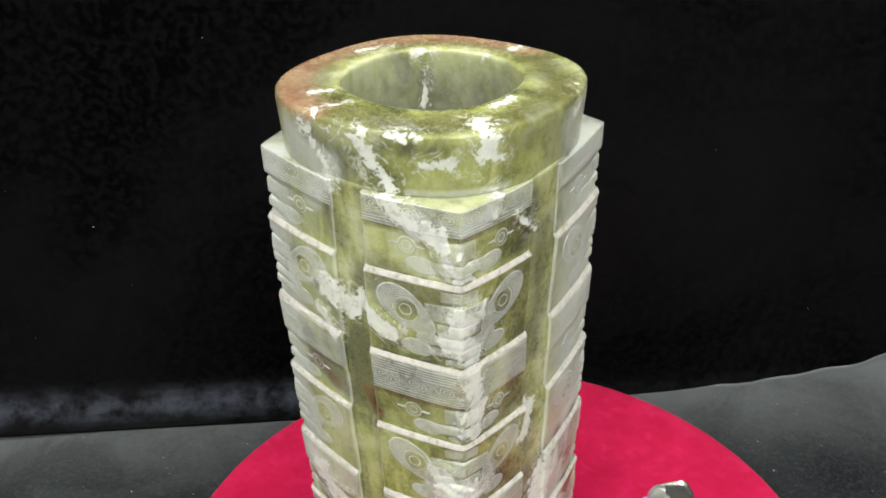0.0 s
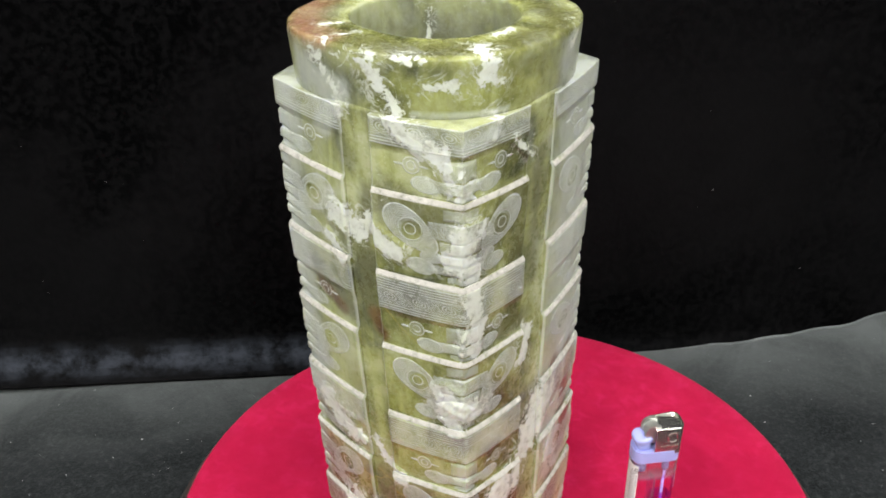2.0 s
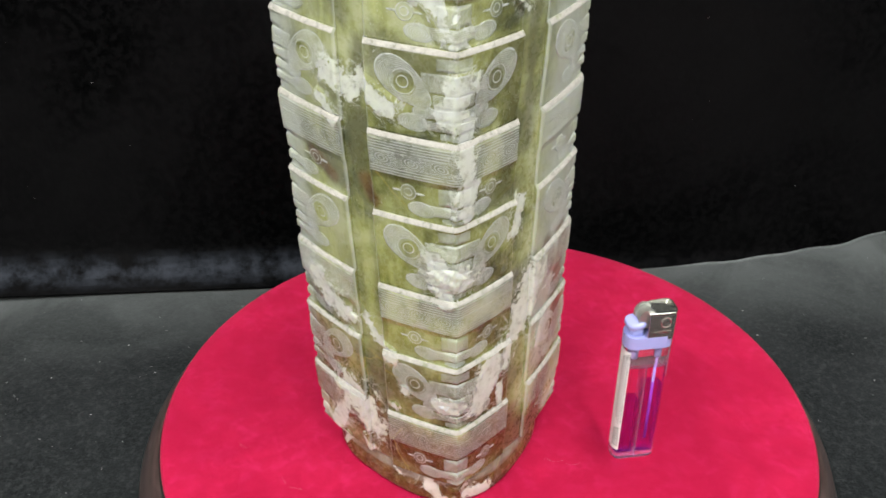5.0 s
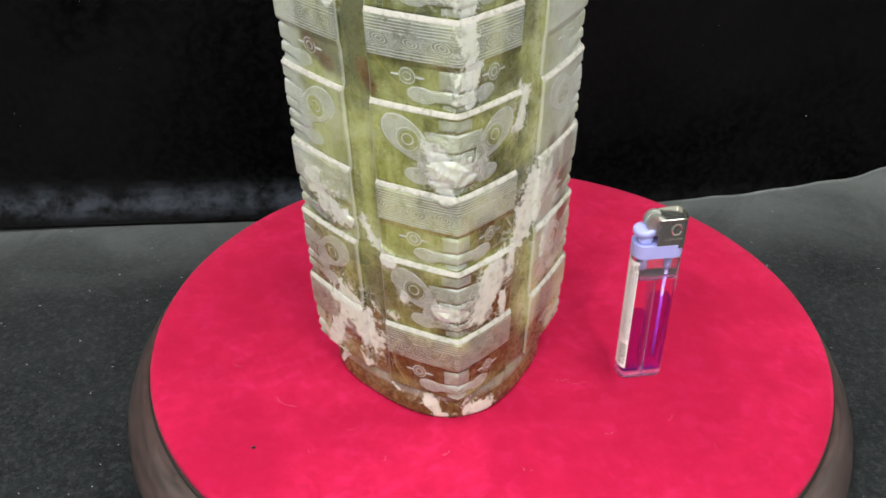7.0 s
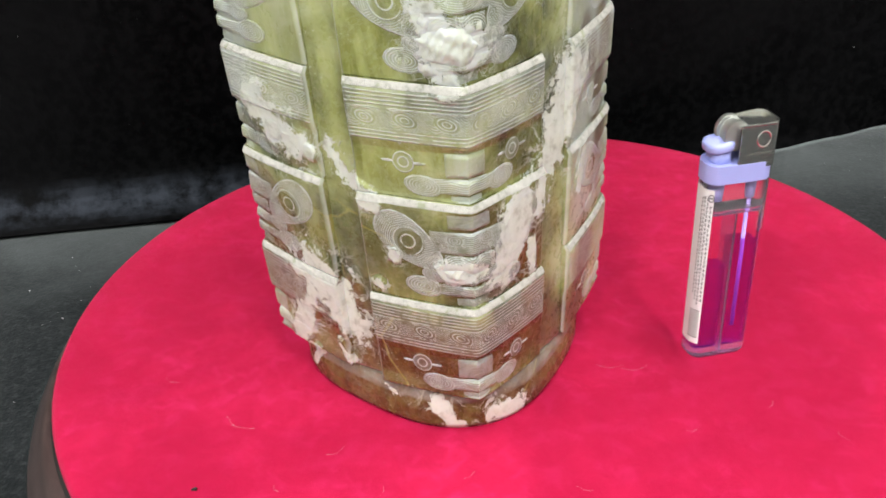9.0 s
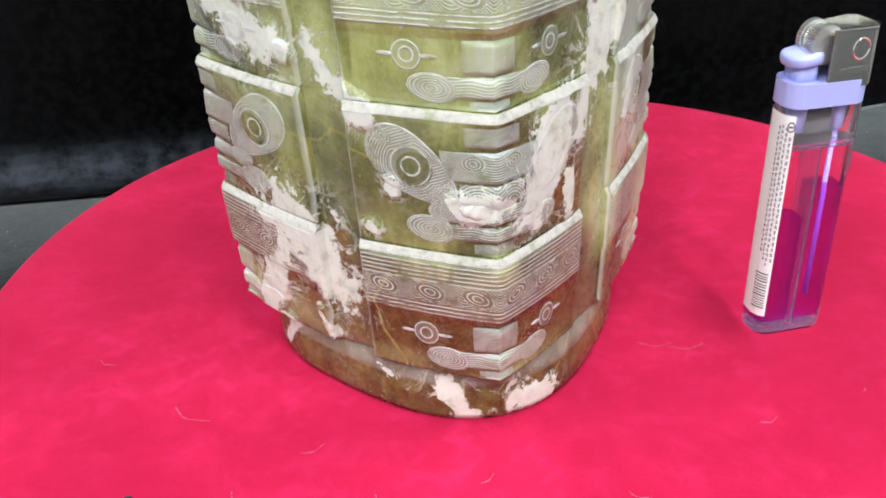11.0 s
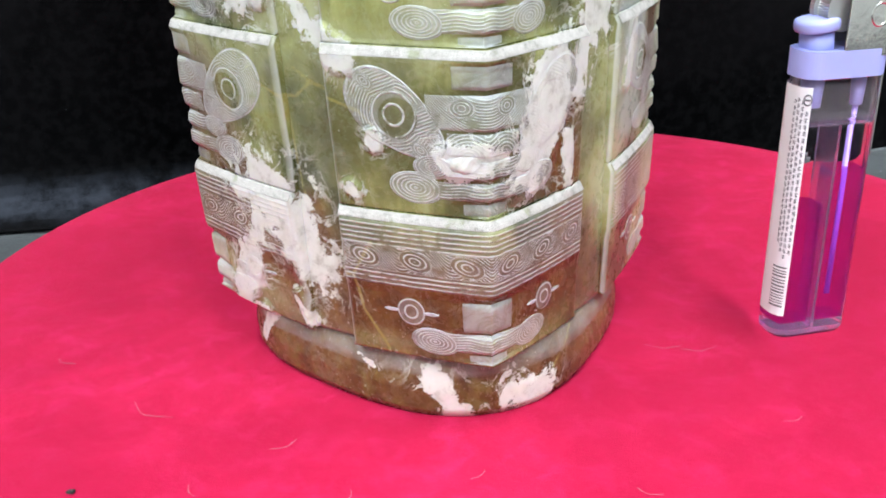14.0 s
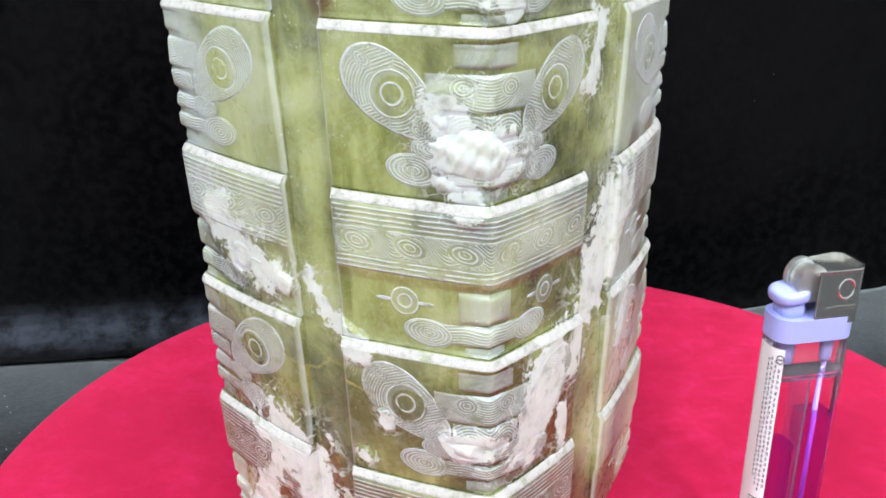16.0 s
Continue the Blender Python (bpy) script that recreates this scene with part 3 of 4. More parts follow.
def fields(v, carve=None, frost_and_light=None, phase=None):
    v = v.reshape(-1, 3)
    phi, z, r = np.degrees(np.arctan2(v[:, 1], v[:, 0])), v[:, 2], np.hypot(v[:, 0], v[:, 1])
    # over the crown the height goes on inwards, then down the bore
    z = np.where(r < BORE + 0.001, CROWN + RIM - BORE + CROWN - z, np.where(z > CROWN - 0.002, CROWN + RIM - r, z))
    n = len(v)
    patch = np.maximum(0.66 * strokes(phi, z, CHALK_HIGH), np.maximum(strokes(phi, z, CHALK_MID), np.maximum(strokes(phi, z, CHALK_LOW), 0.6 * strokes(phi, z, CHALK_RIM))))
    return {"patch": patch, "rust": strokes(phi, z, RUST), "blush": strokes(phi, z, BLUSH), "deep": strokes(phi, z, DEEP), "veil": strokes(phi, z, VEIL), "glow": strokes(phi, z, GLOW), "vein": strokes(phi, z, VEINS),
            "carve": np.zeros(n) if carve is None else np.ravel(carve), "frost_and_light": np.zeros(n) if frost_and_light is None else np.ravel(frost_and_light),
            "phase": np.full(n, 0.5) if phase is None else np.ravel(phase)}


def tier_z(j, v):
    """Height of a place in tier j (0 at the top), v from 0 at its upper edge to 1 at its lower."""
    return SHOULDER - TIER * (j + v)


def stepped(j, u, v):
    """Each tier stands proud at its upper edge and sinks back towards the next; under its band the corner is pared away."""
    proud = np.interp(v, [0.0, 0.056, 0.45, 1.0], [0.0, 0.0011, 0.0007, 0.0]) if j else np.zeros(v.shape)
    below = np.clip((v - (0.505 if j % 2 == 0 else 0.062)) / 0.055, 0, 1) * np.clip((1.0 - v) / 0.02, 0, 1)
    if j % 2 == 0:
        pared = np.interp(v, [0.505, 0.53, 0.60, 0.74, 0.79, 0.83, 0.91, 0.95, 1.0], [0.0, 1.8, 0.9, 0.9, 1.6, 0.9, 0.7, 1.5, 1.0])
    else:
        pared = np.interp(v, [0.06, 0.09, 0.15, 0.21, 0.25, 0.33, 0.45, 0.58, 0.64, 0.71, 0.86, 0.92, 1.0], [0.0, 1.3, 1.1, 1.0, 1.2, 0.8, 0.3, 0.6, 1.3, 0.6, 0.4, 1.5, 1.2])
    return proud, below * (0.00035 * (j % 2 == 0) + 0.0008 * pared * np.exp(-((u / 0.17) ** 2)))


def relief(name, q, j, u, v, lift, carve, frost_and_light, parent, mat=None, phase=None, inset=False):
    raised = np.clip(lift - 0.0001, 0, 1)
    proud, pared = stepped(j, u, v)
    lift = lift + proud - pared
    marks = fields(on_panel(q, u, tier_z(j, v), lift), carve, frost_and_light, phase)
    crust = np.clip(3 * marks["patch"].reshape(u.shape), 0, 1)
    # chalk fills the carving and lies on it as a thin crust
    lift = lift + (0.8 * pared - raised + 0.0005) * crust * (np.abs(lift) < 0.004)
    at = on_panel(q, u, tier_z(j, v), lift)
    if inset:  # the upper and lower faces run in towards the shaft
        at[[0, -1], :, :2] *= 0.80
    return mesh_object(name, leaning(at).reshape(-1, 3), grid_faces(*u.shape), mat or JADE, parent, fields=marks)


def strip(name, q, j, u0, u1, v0, v1, height, lines, frost_and_light, parent, step=0.0003, mat=None, soft=0.0008, shelf=False):
    carve = None
    drop = 0.0 if mat else 0.00014
    nu = max(8, int(PANEL * abs(u1 - u0) / step))
    nv = max(6, int(TIER * abs(v1 - v0) / (step * 0.8)))
    u, v = np.meshgrid(np.linspace(u0, u1, nu), np.linspace(v0, v1, nv))
    x, y = (u - (u0 + u1) / 2) * PANEL, (v - (v0 + v1) / 2) * TIER
    edge = np.minimum(abs(u1 - u0) * PANEL / 2 - np.abs(x), abs(v1 - v0) * TIER / 2 - np.abs(y))
    rise = np.clip(edge / soft, 0, 1)
    rise = rise * rise * (3 - 2 * rise)
    if abs(u1 - u0) < 1.0:  # features of the mask stand proud at the corner and sink away from it
        rise = rise * (0.06 + 0.94 * np.exp(-((u / 0.13) ** 2)))
        frost_and_light = frost_and_light * (0.7 + 0.3 * np.exp(-((u / 0.16) ** 2)))
        if shelf:  # chalk on the upper face of a jutting feature, with the caught light painted in
            carve = 0.95 * np.exp(-(((v - v0) / 0.018) ** 2)) * np.exp(-((u / 0.15) ** 4))
    lift = height * rise + 0.00006 - drop * (edge < 1e-7)
    phase = lines(u, v) if lines else None
    return relief(name, q, j, u, v, lift, carve, frost_and_light * np.ones(u.shape), parent, mat, phase)


def oval(name, q, j, uc, vc, a, b, tilt, height, lines, frost_and_light, parent, fine=1.0, egg=0.0):
    nr = max(10, int(40 * fine * b / 0.006))
    ns = int((240 if a > 0.008 else 110) * (1 if fine > 0.8 else 0.6))
    r, th = np.meshgrid(np.linspace(0.02, 1, nr), np.arange(ns + 1) * 2 * math.pi / ns, indexing="ij")
    side = 1 if uc >= 0 else -1
    w = b * (1 + egg * np.cos(th))
    x, y = r * a * np.cos(th), r * w * np.sin(th)
    c, s = math.cos(radians(tilt)), math.sin(radians(tilt))
    u = uc + side * (c * x - s * y) / PANEL
    v = vc + (s * x + c * y) / TIER
    lift = 0.5 * height * np.clip((1 - r) / 0.12, 0, 1) + 0.00006 - 0.0001 * (r > 0.999)
    phase = lines(x, y, r, th) if lines else None
    frost_and_light = frost_and_light * np.where((a > 0.008) & (np.hypot(x + 0.0006, y) < 0.0040), 0.15, 1.0)
    return relief(name, q, j, u, v, lift, None, frost_and_light * np.ones(u.shape), parent, None, phase)


# lines are cut where the phase is a whole number
def rings(x, y, r, th):
    return np.where(r > 0.93, 6.0, r * 6.2 - 0.3)


def big_eye(x, y, r, th):
    """Two plain rings, then sectors of close hatching and small coils inside a double rim."""
    cx, cy = x - 0.0004, y
    rho = np.hypot(cx, cy) * 1000
    ring = np.interp(rho, [0, 0.6, 1.5, 2.05, 2.6, 3.9, 4.35, 4.8], [0.2, 0.5, 0.6, 1.0, 1.4, 1.6, 2.0, 2.4])
    turn = np.degrees(np.arctan2(cy, cx)) % 360
    sector = (turn // 60).astype(int) % 2
    hatch = np.where(sector == 0, (rho - 4.8) / 0.62, (x * 0.85 - y * 0.52) * 1000 / 0.62)
    for ex, ey in ((0.0085, -0.0015), (-0.0088, -0.0016), (-0.0075, 0.0022)):
        coil = np.hypot((x - ex) / 0.0022, (y - ey) / 0.0013)
        hatch = np.where(coil < 1, coil * 3 - 0.05, hatch)
    return np.where(r > 0.91, 4 + (r - 0.955) * 7, np.where(rho > 4.8, hatch, ring))


def small_eye(x, y, r, th):
    return np.interp(r, [0, 0.28, 0.48, 0.60, 0.72, 0.80, 0.90, 1.0], [0.5, 0.6, 1.0, 1.5, 1.6, 1.7, 2.0, 2.4])


def solid(x, y, r, th):
    return np.ones(x.shape)


def band_lines(u, v):
    """Parallel grooves above and below a row of coiled ovals."""
    out = (v - 0.085) * TIER * 1000 / 1.06
    middle = (v > 0.222) & (v < 0.390)
    x, y = np.abs(u) * PANEL * 1000, (v - 0.305) * TIER * 1000
    best = np.full(u.shape, 9.0)
    for c in (0.14, 0.48, 0.83):
        best = np.minimum(best, np.hypot((x - c * PANEL * 1000 + 0.4 * y) / 3.5, y / 2.3))
    coil = np.where(best < 1, best * 3.05, (y + 1.5 * np.sin(x * 0.57) + 0.35 * x) / 0.72)
    return np.where(middle, coil, out)


def mouth_lines(u, v):
    return v * TIER * 1000 / 0.62 + 0.3 * np.sin(u * 30)


def bridge_lines(u, v):
    x, y = np.abs(u) * PANEL * 1000, v * TIER * 1000
    e = np.hypot((x - 4.6) / 2.6, (y - 10.5) / 1.9)
    return np.where(e < 1, e * 3.4, (y + 0.05 * x * x) / 0.55)


def nostril_lines(u, v):
    x, y = np.abs(u) * PANEL * 1000, (v - 0.61) * TIER * 1000
    return np.hypot((x - 3.4) / 1.15, y) / 0.62


def nose_lines(u, v):
    return np.full(u.shape, 0.5)


def lump(q, j, uc, vc, a, b, height, parent):
    """A thick crust of chalk standing on the carving, with a ragged outline."""
    r, th = np.meshgrid(np.linspace(0.02, 1, 26), np.arange(91) * 2 * math.pi / 90, indexing="ij")
    ragged = 1 + 0.13 * np.sin(3 * th + 9 * uc) + 0.09 * np.sin(5 * th + 1.3) + 0.06 * np.sin(11 * th + 2.0) + 0.04 * np.sin(17 * th)
    ragged = 1 + (ragged - 1) * r ** 3
    u = uc + r * a * ragged * np.cos(th) / PANEL
    v = vc + r * b * ragged * np.sin(th) / TIER
    dome = np.clip(1 - r ** 4, 0, 1)
    x, y = 1000 * a * r * np.cos(th), 1000 * b * r * np.sin(th)
    rough = 0.00013 * (np.sin(0.8 * x + 0.5 * y + 2) + np.sin(1.3 * y - 0.6 * x) + 0.5 * np.sin(2.9 * x + 1.7 * y))
    proud, pared = stepped(j, u, v)
    lift = proud - pared * r ** 4 + height * dome + rough * dome - 0.0002
    at = on_panel(q, u, tier_z(j, v), lift)
    marks = fields(at)
    marks["patch"] = np.full(u.size, 1.4)
    return mesh_object("chalk_crust", leaning(at).reshape(-1, 3), grid_faces(*u.shape), JADE, parent, "thick crust of white chalk", marks)


def build_block(q, j, cong):
    """One carved corner of one tier, with its relief."""
    near = q in (0, 1, 3)
    fine = 1.0 if q == 0 else (0.7 if near else 0.35)
    step = {0: 0.00032, 1: 0.0005, 3: 0.0005, 2: 0.0010}[q]
    nu, nv = (150, 74) if near else (40, 16)
    us = np.r_[-1.0, -1.0, -1.0, np.linspace(-0.980, 0.980, nu), 1.0, 1.0, 1.0]
    top = CUT if j == 0 else 0.0
    vs = np.r_[top, top, np.linspace(top + 0.012, 0.988, nv), 1.0, 1.0]
    u, v = np.meshgrid(us, vs)
    lift = np.zeros(u.shape)
    lift[:, [1, -2]] = -0.0011
    lift[:, [2, -3]] = -0.0007
    lift[[1, -2], :] = -0.0003
    lift[:, [0, -1]] = -0.0060
    lift[[0, -1], 2:-2] = -0.0003
    # pale lines down the side edges: chipped chalk with glints painted in
    edge = np.zeros(u.shape)
    edge[:, [2, -3]] = 0.55
    edge[:, [3, -4]] = 0.15
    # side corners painted paler than the front, their brightness put into the colour
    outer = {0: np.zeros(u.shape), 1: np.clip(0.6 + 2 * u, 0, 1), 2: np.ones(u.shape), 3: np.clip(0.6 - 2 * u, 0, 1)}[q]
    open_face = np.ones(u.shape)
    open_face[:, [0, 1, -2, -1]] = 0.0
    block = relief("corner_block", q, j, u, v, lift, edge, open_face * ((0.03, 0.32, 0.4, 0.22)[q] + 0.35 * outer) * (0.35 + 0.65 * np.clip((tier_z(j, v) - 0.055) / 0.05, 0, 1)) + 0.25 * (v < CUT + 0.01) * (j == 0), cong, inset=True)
    if j > 0:
        strip("ledge", q, j, -0.990, 0.990, 0.002, 0.056, 0.00012, None, 0.0, block, step * 1.4, LEDGE, soft=0.00002)
    if j % 2 == 0:
        strip("headband", q, j, -0.985, 0.985, 0.058 if j else CUT, 0.50, 0.00012, band_lines, 0.46 if j < 6 else 0.22, block, step)
        strip("nose", q, j, -0.20, 0.20, 0.56, 0.775, 0.0005, nose_lines, 0.75, block, step * 1.2)
        strip("mouth", q, j, -0.30, 0.30, 0.785, 0.925, 0.0006, mouth_lines, 0.65, block, step, shelf=True)
        strip("chin", q, j, -0.17, 0.17, 0.935, 0.992, 0.0004, None, 0.85, block, step * 1.5)
        for s in (-1, 1):
            oval("mouth_corner", q, j, 0.39 * s, 0.865, 0.0054, 0.0031, -5, 0.00012, rings, 0.66, block, fine)
            oval("eye", q, j, 0.54 * s, 0.67, 0.0032, 0.0032, 0, 0.0001, small_eye, 0.30, block, fine)
            for k in (-1, 1):
                oval("eye_corner", q, j, 0.54 * s + k * 0.135, 0.67, 0.0019, 0.00042, 0, 0.0001, solid, 0.6, block, 0.5)
    else:
        strip("forehead", q, j, -0.20, 0.20, 0.085, 0.225, 0.0005, nose_lines, 0.75, block, step * 1.2)
        strip("nose_bridge", q, j, -0.36, 0.36, 0.25, 0.46, 0.0005, bridge_lines, 0.55, block, step, shelf=True)
        strip("nose", q, j, -0.24, 0.24, 0.47, 0.61, 0.0005, nostril_lines, 0.6, block, step)
        strip("upper_mouth", q, j, -0.24, 0.24, 0.63, 0.745, 0.0006, mouth_lines, 0.65, block, step, shelf=True)
        strip("mouth", q, j, -0.34, 0.34, 0.77, 0.89, 0.0006, mouth_lines, 0.6, block, step)
        strip("chin", q, j, -0.17, 0.17, 0.905, 0.985, 0.0004, None, 0.85, block, step * 1.5)
        for s in (-1, 1):
            oval("eye", q, j, 0.545 * s, 0.395, 0.0118, 0.0065, -37, 0.00012, big_eye, 0.58, block, fine, egg=0.24)
            oval("fang", q, j, 0.33 * s, 0.685, 0.0042, 0.0025, 0, 0.00012, rings, 0.66, block, fine)
            oval("mouth_corner", q, j, 0.45 * s, 0.825, 0.0056, 0.0033, -5, 0.00012, rings, 0.66, block, fine)


    if q == 0:
        for tier, *rest in LUMPS:
            if tier == j:
                lump(0, j, *rest, block)


def squarish(amount):
    return lambda th, r, z: r * (1 + amount * np.cos(4 * th)) - (0.0038 * np.sin(th) ** 2 if z < FOOT else 0.0) - (0.0032 * np.clip(-np.cos(th), 0, 1) ** 1.5 * max(0.0, (r - BORE - 0.002) / (RIM - BORE - 0.002)) if z > COLLAR else 0.0)


def turned(name, prof, steps, amount, cong, frost_and_light=0.0, label=""):
    v, f = lathe(prof, steps, squarish(amount))
    r, th, z = np.hypot(v[:, 0], v[:, 1]), np.arctan2(v[:, 1], v[:, 0]), v[:, 2]
    haze = np.full(len(v), frost_and_light)
    # collar sides brightened in colour like the side corners
    sides = np.clip((np.abs(np.degrees(th)) - 34) / 12, 0, 1)
    haze = np.where((z > COLLAR) & (z < CROWN - 0.003), 0.04 + 0.20 * sides, haze)
    # pale strip at the collar's base: a gloss highlight put into the colour
    haze = np.where((np.abs(z - COLLAR) < 0.0022) & (np.cos(4 * th) > 0.2), 0.7, haze)
    haze = np.where(r < BORE + 0.0005, 0.30, haze)
    haze = np.where((z > 0.0105) & (z < FOOT + 0.001), 0.42, haze)
    marks = fields(v, frost_and_light=haze)
    if name == "foot":
        marks["rust"] = np.maximum(marks["rust"], 0.85)
    return mesh_object(name, leaning(v), f, JADE, cong, label, marks)


def between(a, b, n):
    return [(a[0] + (b[0] - a[0]) * k / n, a[1] + (b[1] - a[1]) * k / n) for k in range(n)]


def build_cong():
    cong = thing("jade_cong", pose(*AXIS, 0, 0, 0, TURN), "tall olive green carved jade cong with chalky patches on red velvet", "jade vessel")
    prof = between((0.0468, 0.0), (0.0480, 0.0020), 3) + between((0.0480, 0.0020), (0.0482, FOOT - 0.009), 10) + between((0.0482, FOOT - 0.009), (0.0475, FOOT - 0.0035), 5) + between((0.0475, FOOT - 0.0035), (0.0462, FOOT - 0.0002), 5) + [(0.0454, FOOT - 0.0001), (0.040, FOOT - 0.00005)]
    turned("foot", [(0.027, 0.0)] + prof, 260, 0.045, cong, 0.03, "brown mottled foot ring")
    turned("shaft", between((0.0446, FOOT - 0.001), (0.0494, COLLAR), 300) + [(0.0494, COLLAR), (0.0490, COLLAR + 0.0012), (0.0470, COLLAR + 0.0024)], 480, 0.018, cong, 0.10)
    prof = [(0.040, COLLAR)] + [(0.0495, COLLAR - 0.0006)] + between((0.0496, COLLAR + 0.0008), (RIM, CROWN - 0.0022), 16)
    prof += [(RIM - 0.0002, CROWN - 0.0012), (RIM - 0.0008, CROWN - 0.0004)] + between((RIM - 0.0020, CROWN), (BORE + 0.0010, CROWN), 16) + [(BORE + 0.0004, CROWN - 0.0003), (BORE, CROWN - 0.0010)]
    prof += between((BORE - 0.0002, CROWN - 0.002), (BORE - 0.002, 0.16), 50) + [(BORE - 0.0025, 0.10), (BORE - 0.0025, 0.004)]
    turned("collar", prof, 220, 0.030, cong, 0.0, "round polished collar with an open bore")
    for q in range(4):
        for j in range(TIERS):
            build_block(q, j, cong)


build_cong()


# ---- lighter ----
def loft(bm, rings_of, outline):
    """Skins an outline at several scales and heights, closed at both ends."""
    rows = [[bm.verts.new((x * k, y * k, z)) for x, y in outline] for k, z in rings_of]
    n = len(outline)
    for a, b in zip(rows, rows[1:]):
        for i in range(n):
            bm.faces.new((a[i], a[(i + 1) % n], b[(i + 1) % n], b[i]))
    bm.faces.new(rows[0][::-1])
    bm.faces.new(rows[-1])


def build_lighter():
    lighter = thing("cigarette_lighter", pose(0.0660, -0.0352, 0.0, 0, 0, 9.0) @ Matrix.Diagonal((0.865, 0.89, 1.03, 1.0)), "transparent violet lighter with lilac collar and chrome hood, standing upright", "lighter")
    w, d = 0.0235, 0.0115
    bm = bmesh.new()
    outline = stadium(w, d, 0.0046, 10)
    loft(bm, [(0.93, 0.0002), (1.0, 0.0012), (1.0, 0.0512), (0.985, 0.0520), (0.965, 0.0524), (0.965, 0.0622)], outline)
    part("tank", bm, CLEAR, lighter, "clear plastic tank").visible_shadow = False
    bm = bmesh.new()
    add_box(bm, (0.0008, d - 0.0010, 0.0495), (0.0, 0, 0.0267))
    part("partition", bm, RIB, lighter, "milky inner wall").visible_shadow = False
    bm = bmesh.new()
    add_prism(bm, stadium(w - 0.0012, d - 0.0012, 0.0040), 0.0007, 0.0020)
    part("tank_floor", bm, RIB, lighter, "milky tank floor").visible_shadow = False
    bm = bmesh.new()
    add_prism(bm, stadium(w - 0.0014, d - 0.0014, 0.0039), 0.0516, 0.0526)
    part("tank_lid", bm, RIB, lighter, "milky lid inside the tank").visible_shadow = False
    bm = bmesh.new()
    add_prism(bm, stadium(w - 0.0018, d - 0.0018, 0.0036), 0.0530, 0.0618)
    part("tank_head", bm, HEAD, lighter, "frosted clear plastic head of the tank").visible_shadow = False
    bm = bmesh.new()
    left = [(x * 0.5 - (w - 0.0034) / 4 - 0.0005, y) for x, y in stadium(w - 0.0049, d - 0.0026, 0.0021)]
    add_prism(bm, left, 0.0037, 0.0328)
    part("fluid", bm, FLUID, lighter, "violet fluid").visible_shadow = False
    bm = bmesh.new()
    right = [(x * 0.5 + (w - 0.0034) / 4 + 0.0005, y) for x, y in stadium(w - 0.0049, d - 0.0026, 0.0021)]
    add_prism(bm, right, 0.0037, 0.0408)
    part("fluid", bm, FLUID, lighter, "violet fluid").visible_shadow = False
    bm = bmesh.new()
    bmesh.ops.create_cone(bm, cap_ends=True, segments=12, radius1=0.0008, radius2=0.0008, depth=0.046, matrix=pose(0.0062, 0, 0.032))
    part("dip_tube", bm, TUBE, lighter, "thin lilac tube", True)
    bm = bmesh.new()
    for x0 in (-0.0060, 0.0062):
        bmesh.ops.create_cone(bm, cap_ends=True, segments=16, radius1=0.0018, radius2=0.0022, depth=0.007, matrix=pose(x0, 0, 0.0587))
    part("valve_seat", bm, LILAC, lighter, "lilac valve seats under the collar", True)
    bm = bmesh.new()
    add_prism(bm, stadium(w + 0.0008, d + 0.0008, 0.0050, 10), 0.0622, 0.0680)
    bmesh.ops.bevel(bm, geom=[e for e in bm.edges if abs(e.verts[0].co.z - e.verts[1].co.z) < 1e-6], offset=0.0005, segments=2, affect="EDGES")
    part("collar", bm, LILAC, lighter, "lilac plastic collar")
    # thumb button
    bm = bmesh.new()
    loft(bm, [(1.0, 0.0675), (1.0, 0.0712)], stadium(0.0070, 0.0080, 0.0025))
    loft(bm, [(0.90, 0.0716), (1.16, 0.0719), (1.22, 0.0724), (1.22, 0.0736), (1.16, 0.0742), (0.95, 0.0745)], stadium(0.0084, 0.0088, 0.0035))
    button = part("button", bm, LILAC, lighter, "lilac thumb button", True)
    button.matrix_local = pose(-0.0070, 0, 0.0, 0, 0, 0) @ Matrix.Translation((0, 0, 0.0725)) @ pose(0, 0, 0, 0, -7, 0) @ Matrix.Translation((0, 0, -0.0725))
    # spark wheels
    for y, r, mat in ((-0.0030, 0.0046, STEEL), (0.0030, 0.0046, STEEL), (0.0, 0.0039, STEEL)):
        bm = bmesh.new()
        teeth = 44
        lo, hi = [], []
        depth = 0.0018 if abs(y) > 0.001 else 0.0032
        for i in range(teeth * 2):
            a = math.pi * i / teeth
            rr = r - (0.00022 if i % 2 else 0)
            lo.append(bm.verts.new((rr * math.cos(a), y - depth / 2, rr * math.sin(a))))
            hi.append(bm.verts.new((rr * math.cos(a), y + depth / 2, rr * math.sin(a))))
        bm.faces.new(lo)
        bm.faces.new(hi[::-1])
        for i in range(teeth * 2):
            k = (i + 1) % (teeth * 2)
            bm.faces.new((lo[i], hi[i], hi[k], lo[k]))
        wheel = part("spark_wheel", bm, mat, lighter, "knurled steel wheel")
        wheel.location = (-0.0026, 0, 0.0762)
    # hood
    bm = bmesh.new()
    outline, inside = [], []
    for ring, half, r in ((outline, d / 2 + 0.0003, 0.0034), (inside, d / 2 - 0.0001, 0.0030)):
        ring.append((-0.0024, -half))
        for k in range(17):
            a = radians(-90 + 180 * k / 16)
            ring.append((0.0085 + r * math.cos(a) + (0.0004 if ring is outline else 0), (half - r) * (1 if a > 0 else -1) * (abs(a) > 0.01) + r * math.sin(a)))
        ring.append((-0.0024, half))
    lo = [bm.verts.new((x, y, 0.0665)) for x, y in outline]
    hi = [bm.verts.new((x, y, 0.0802 - 0.0010 * (x < 0.0))) for x, y in outline]
    li = [bm.verts.new((x, y, 0.0665)) for x, y in inside]
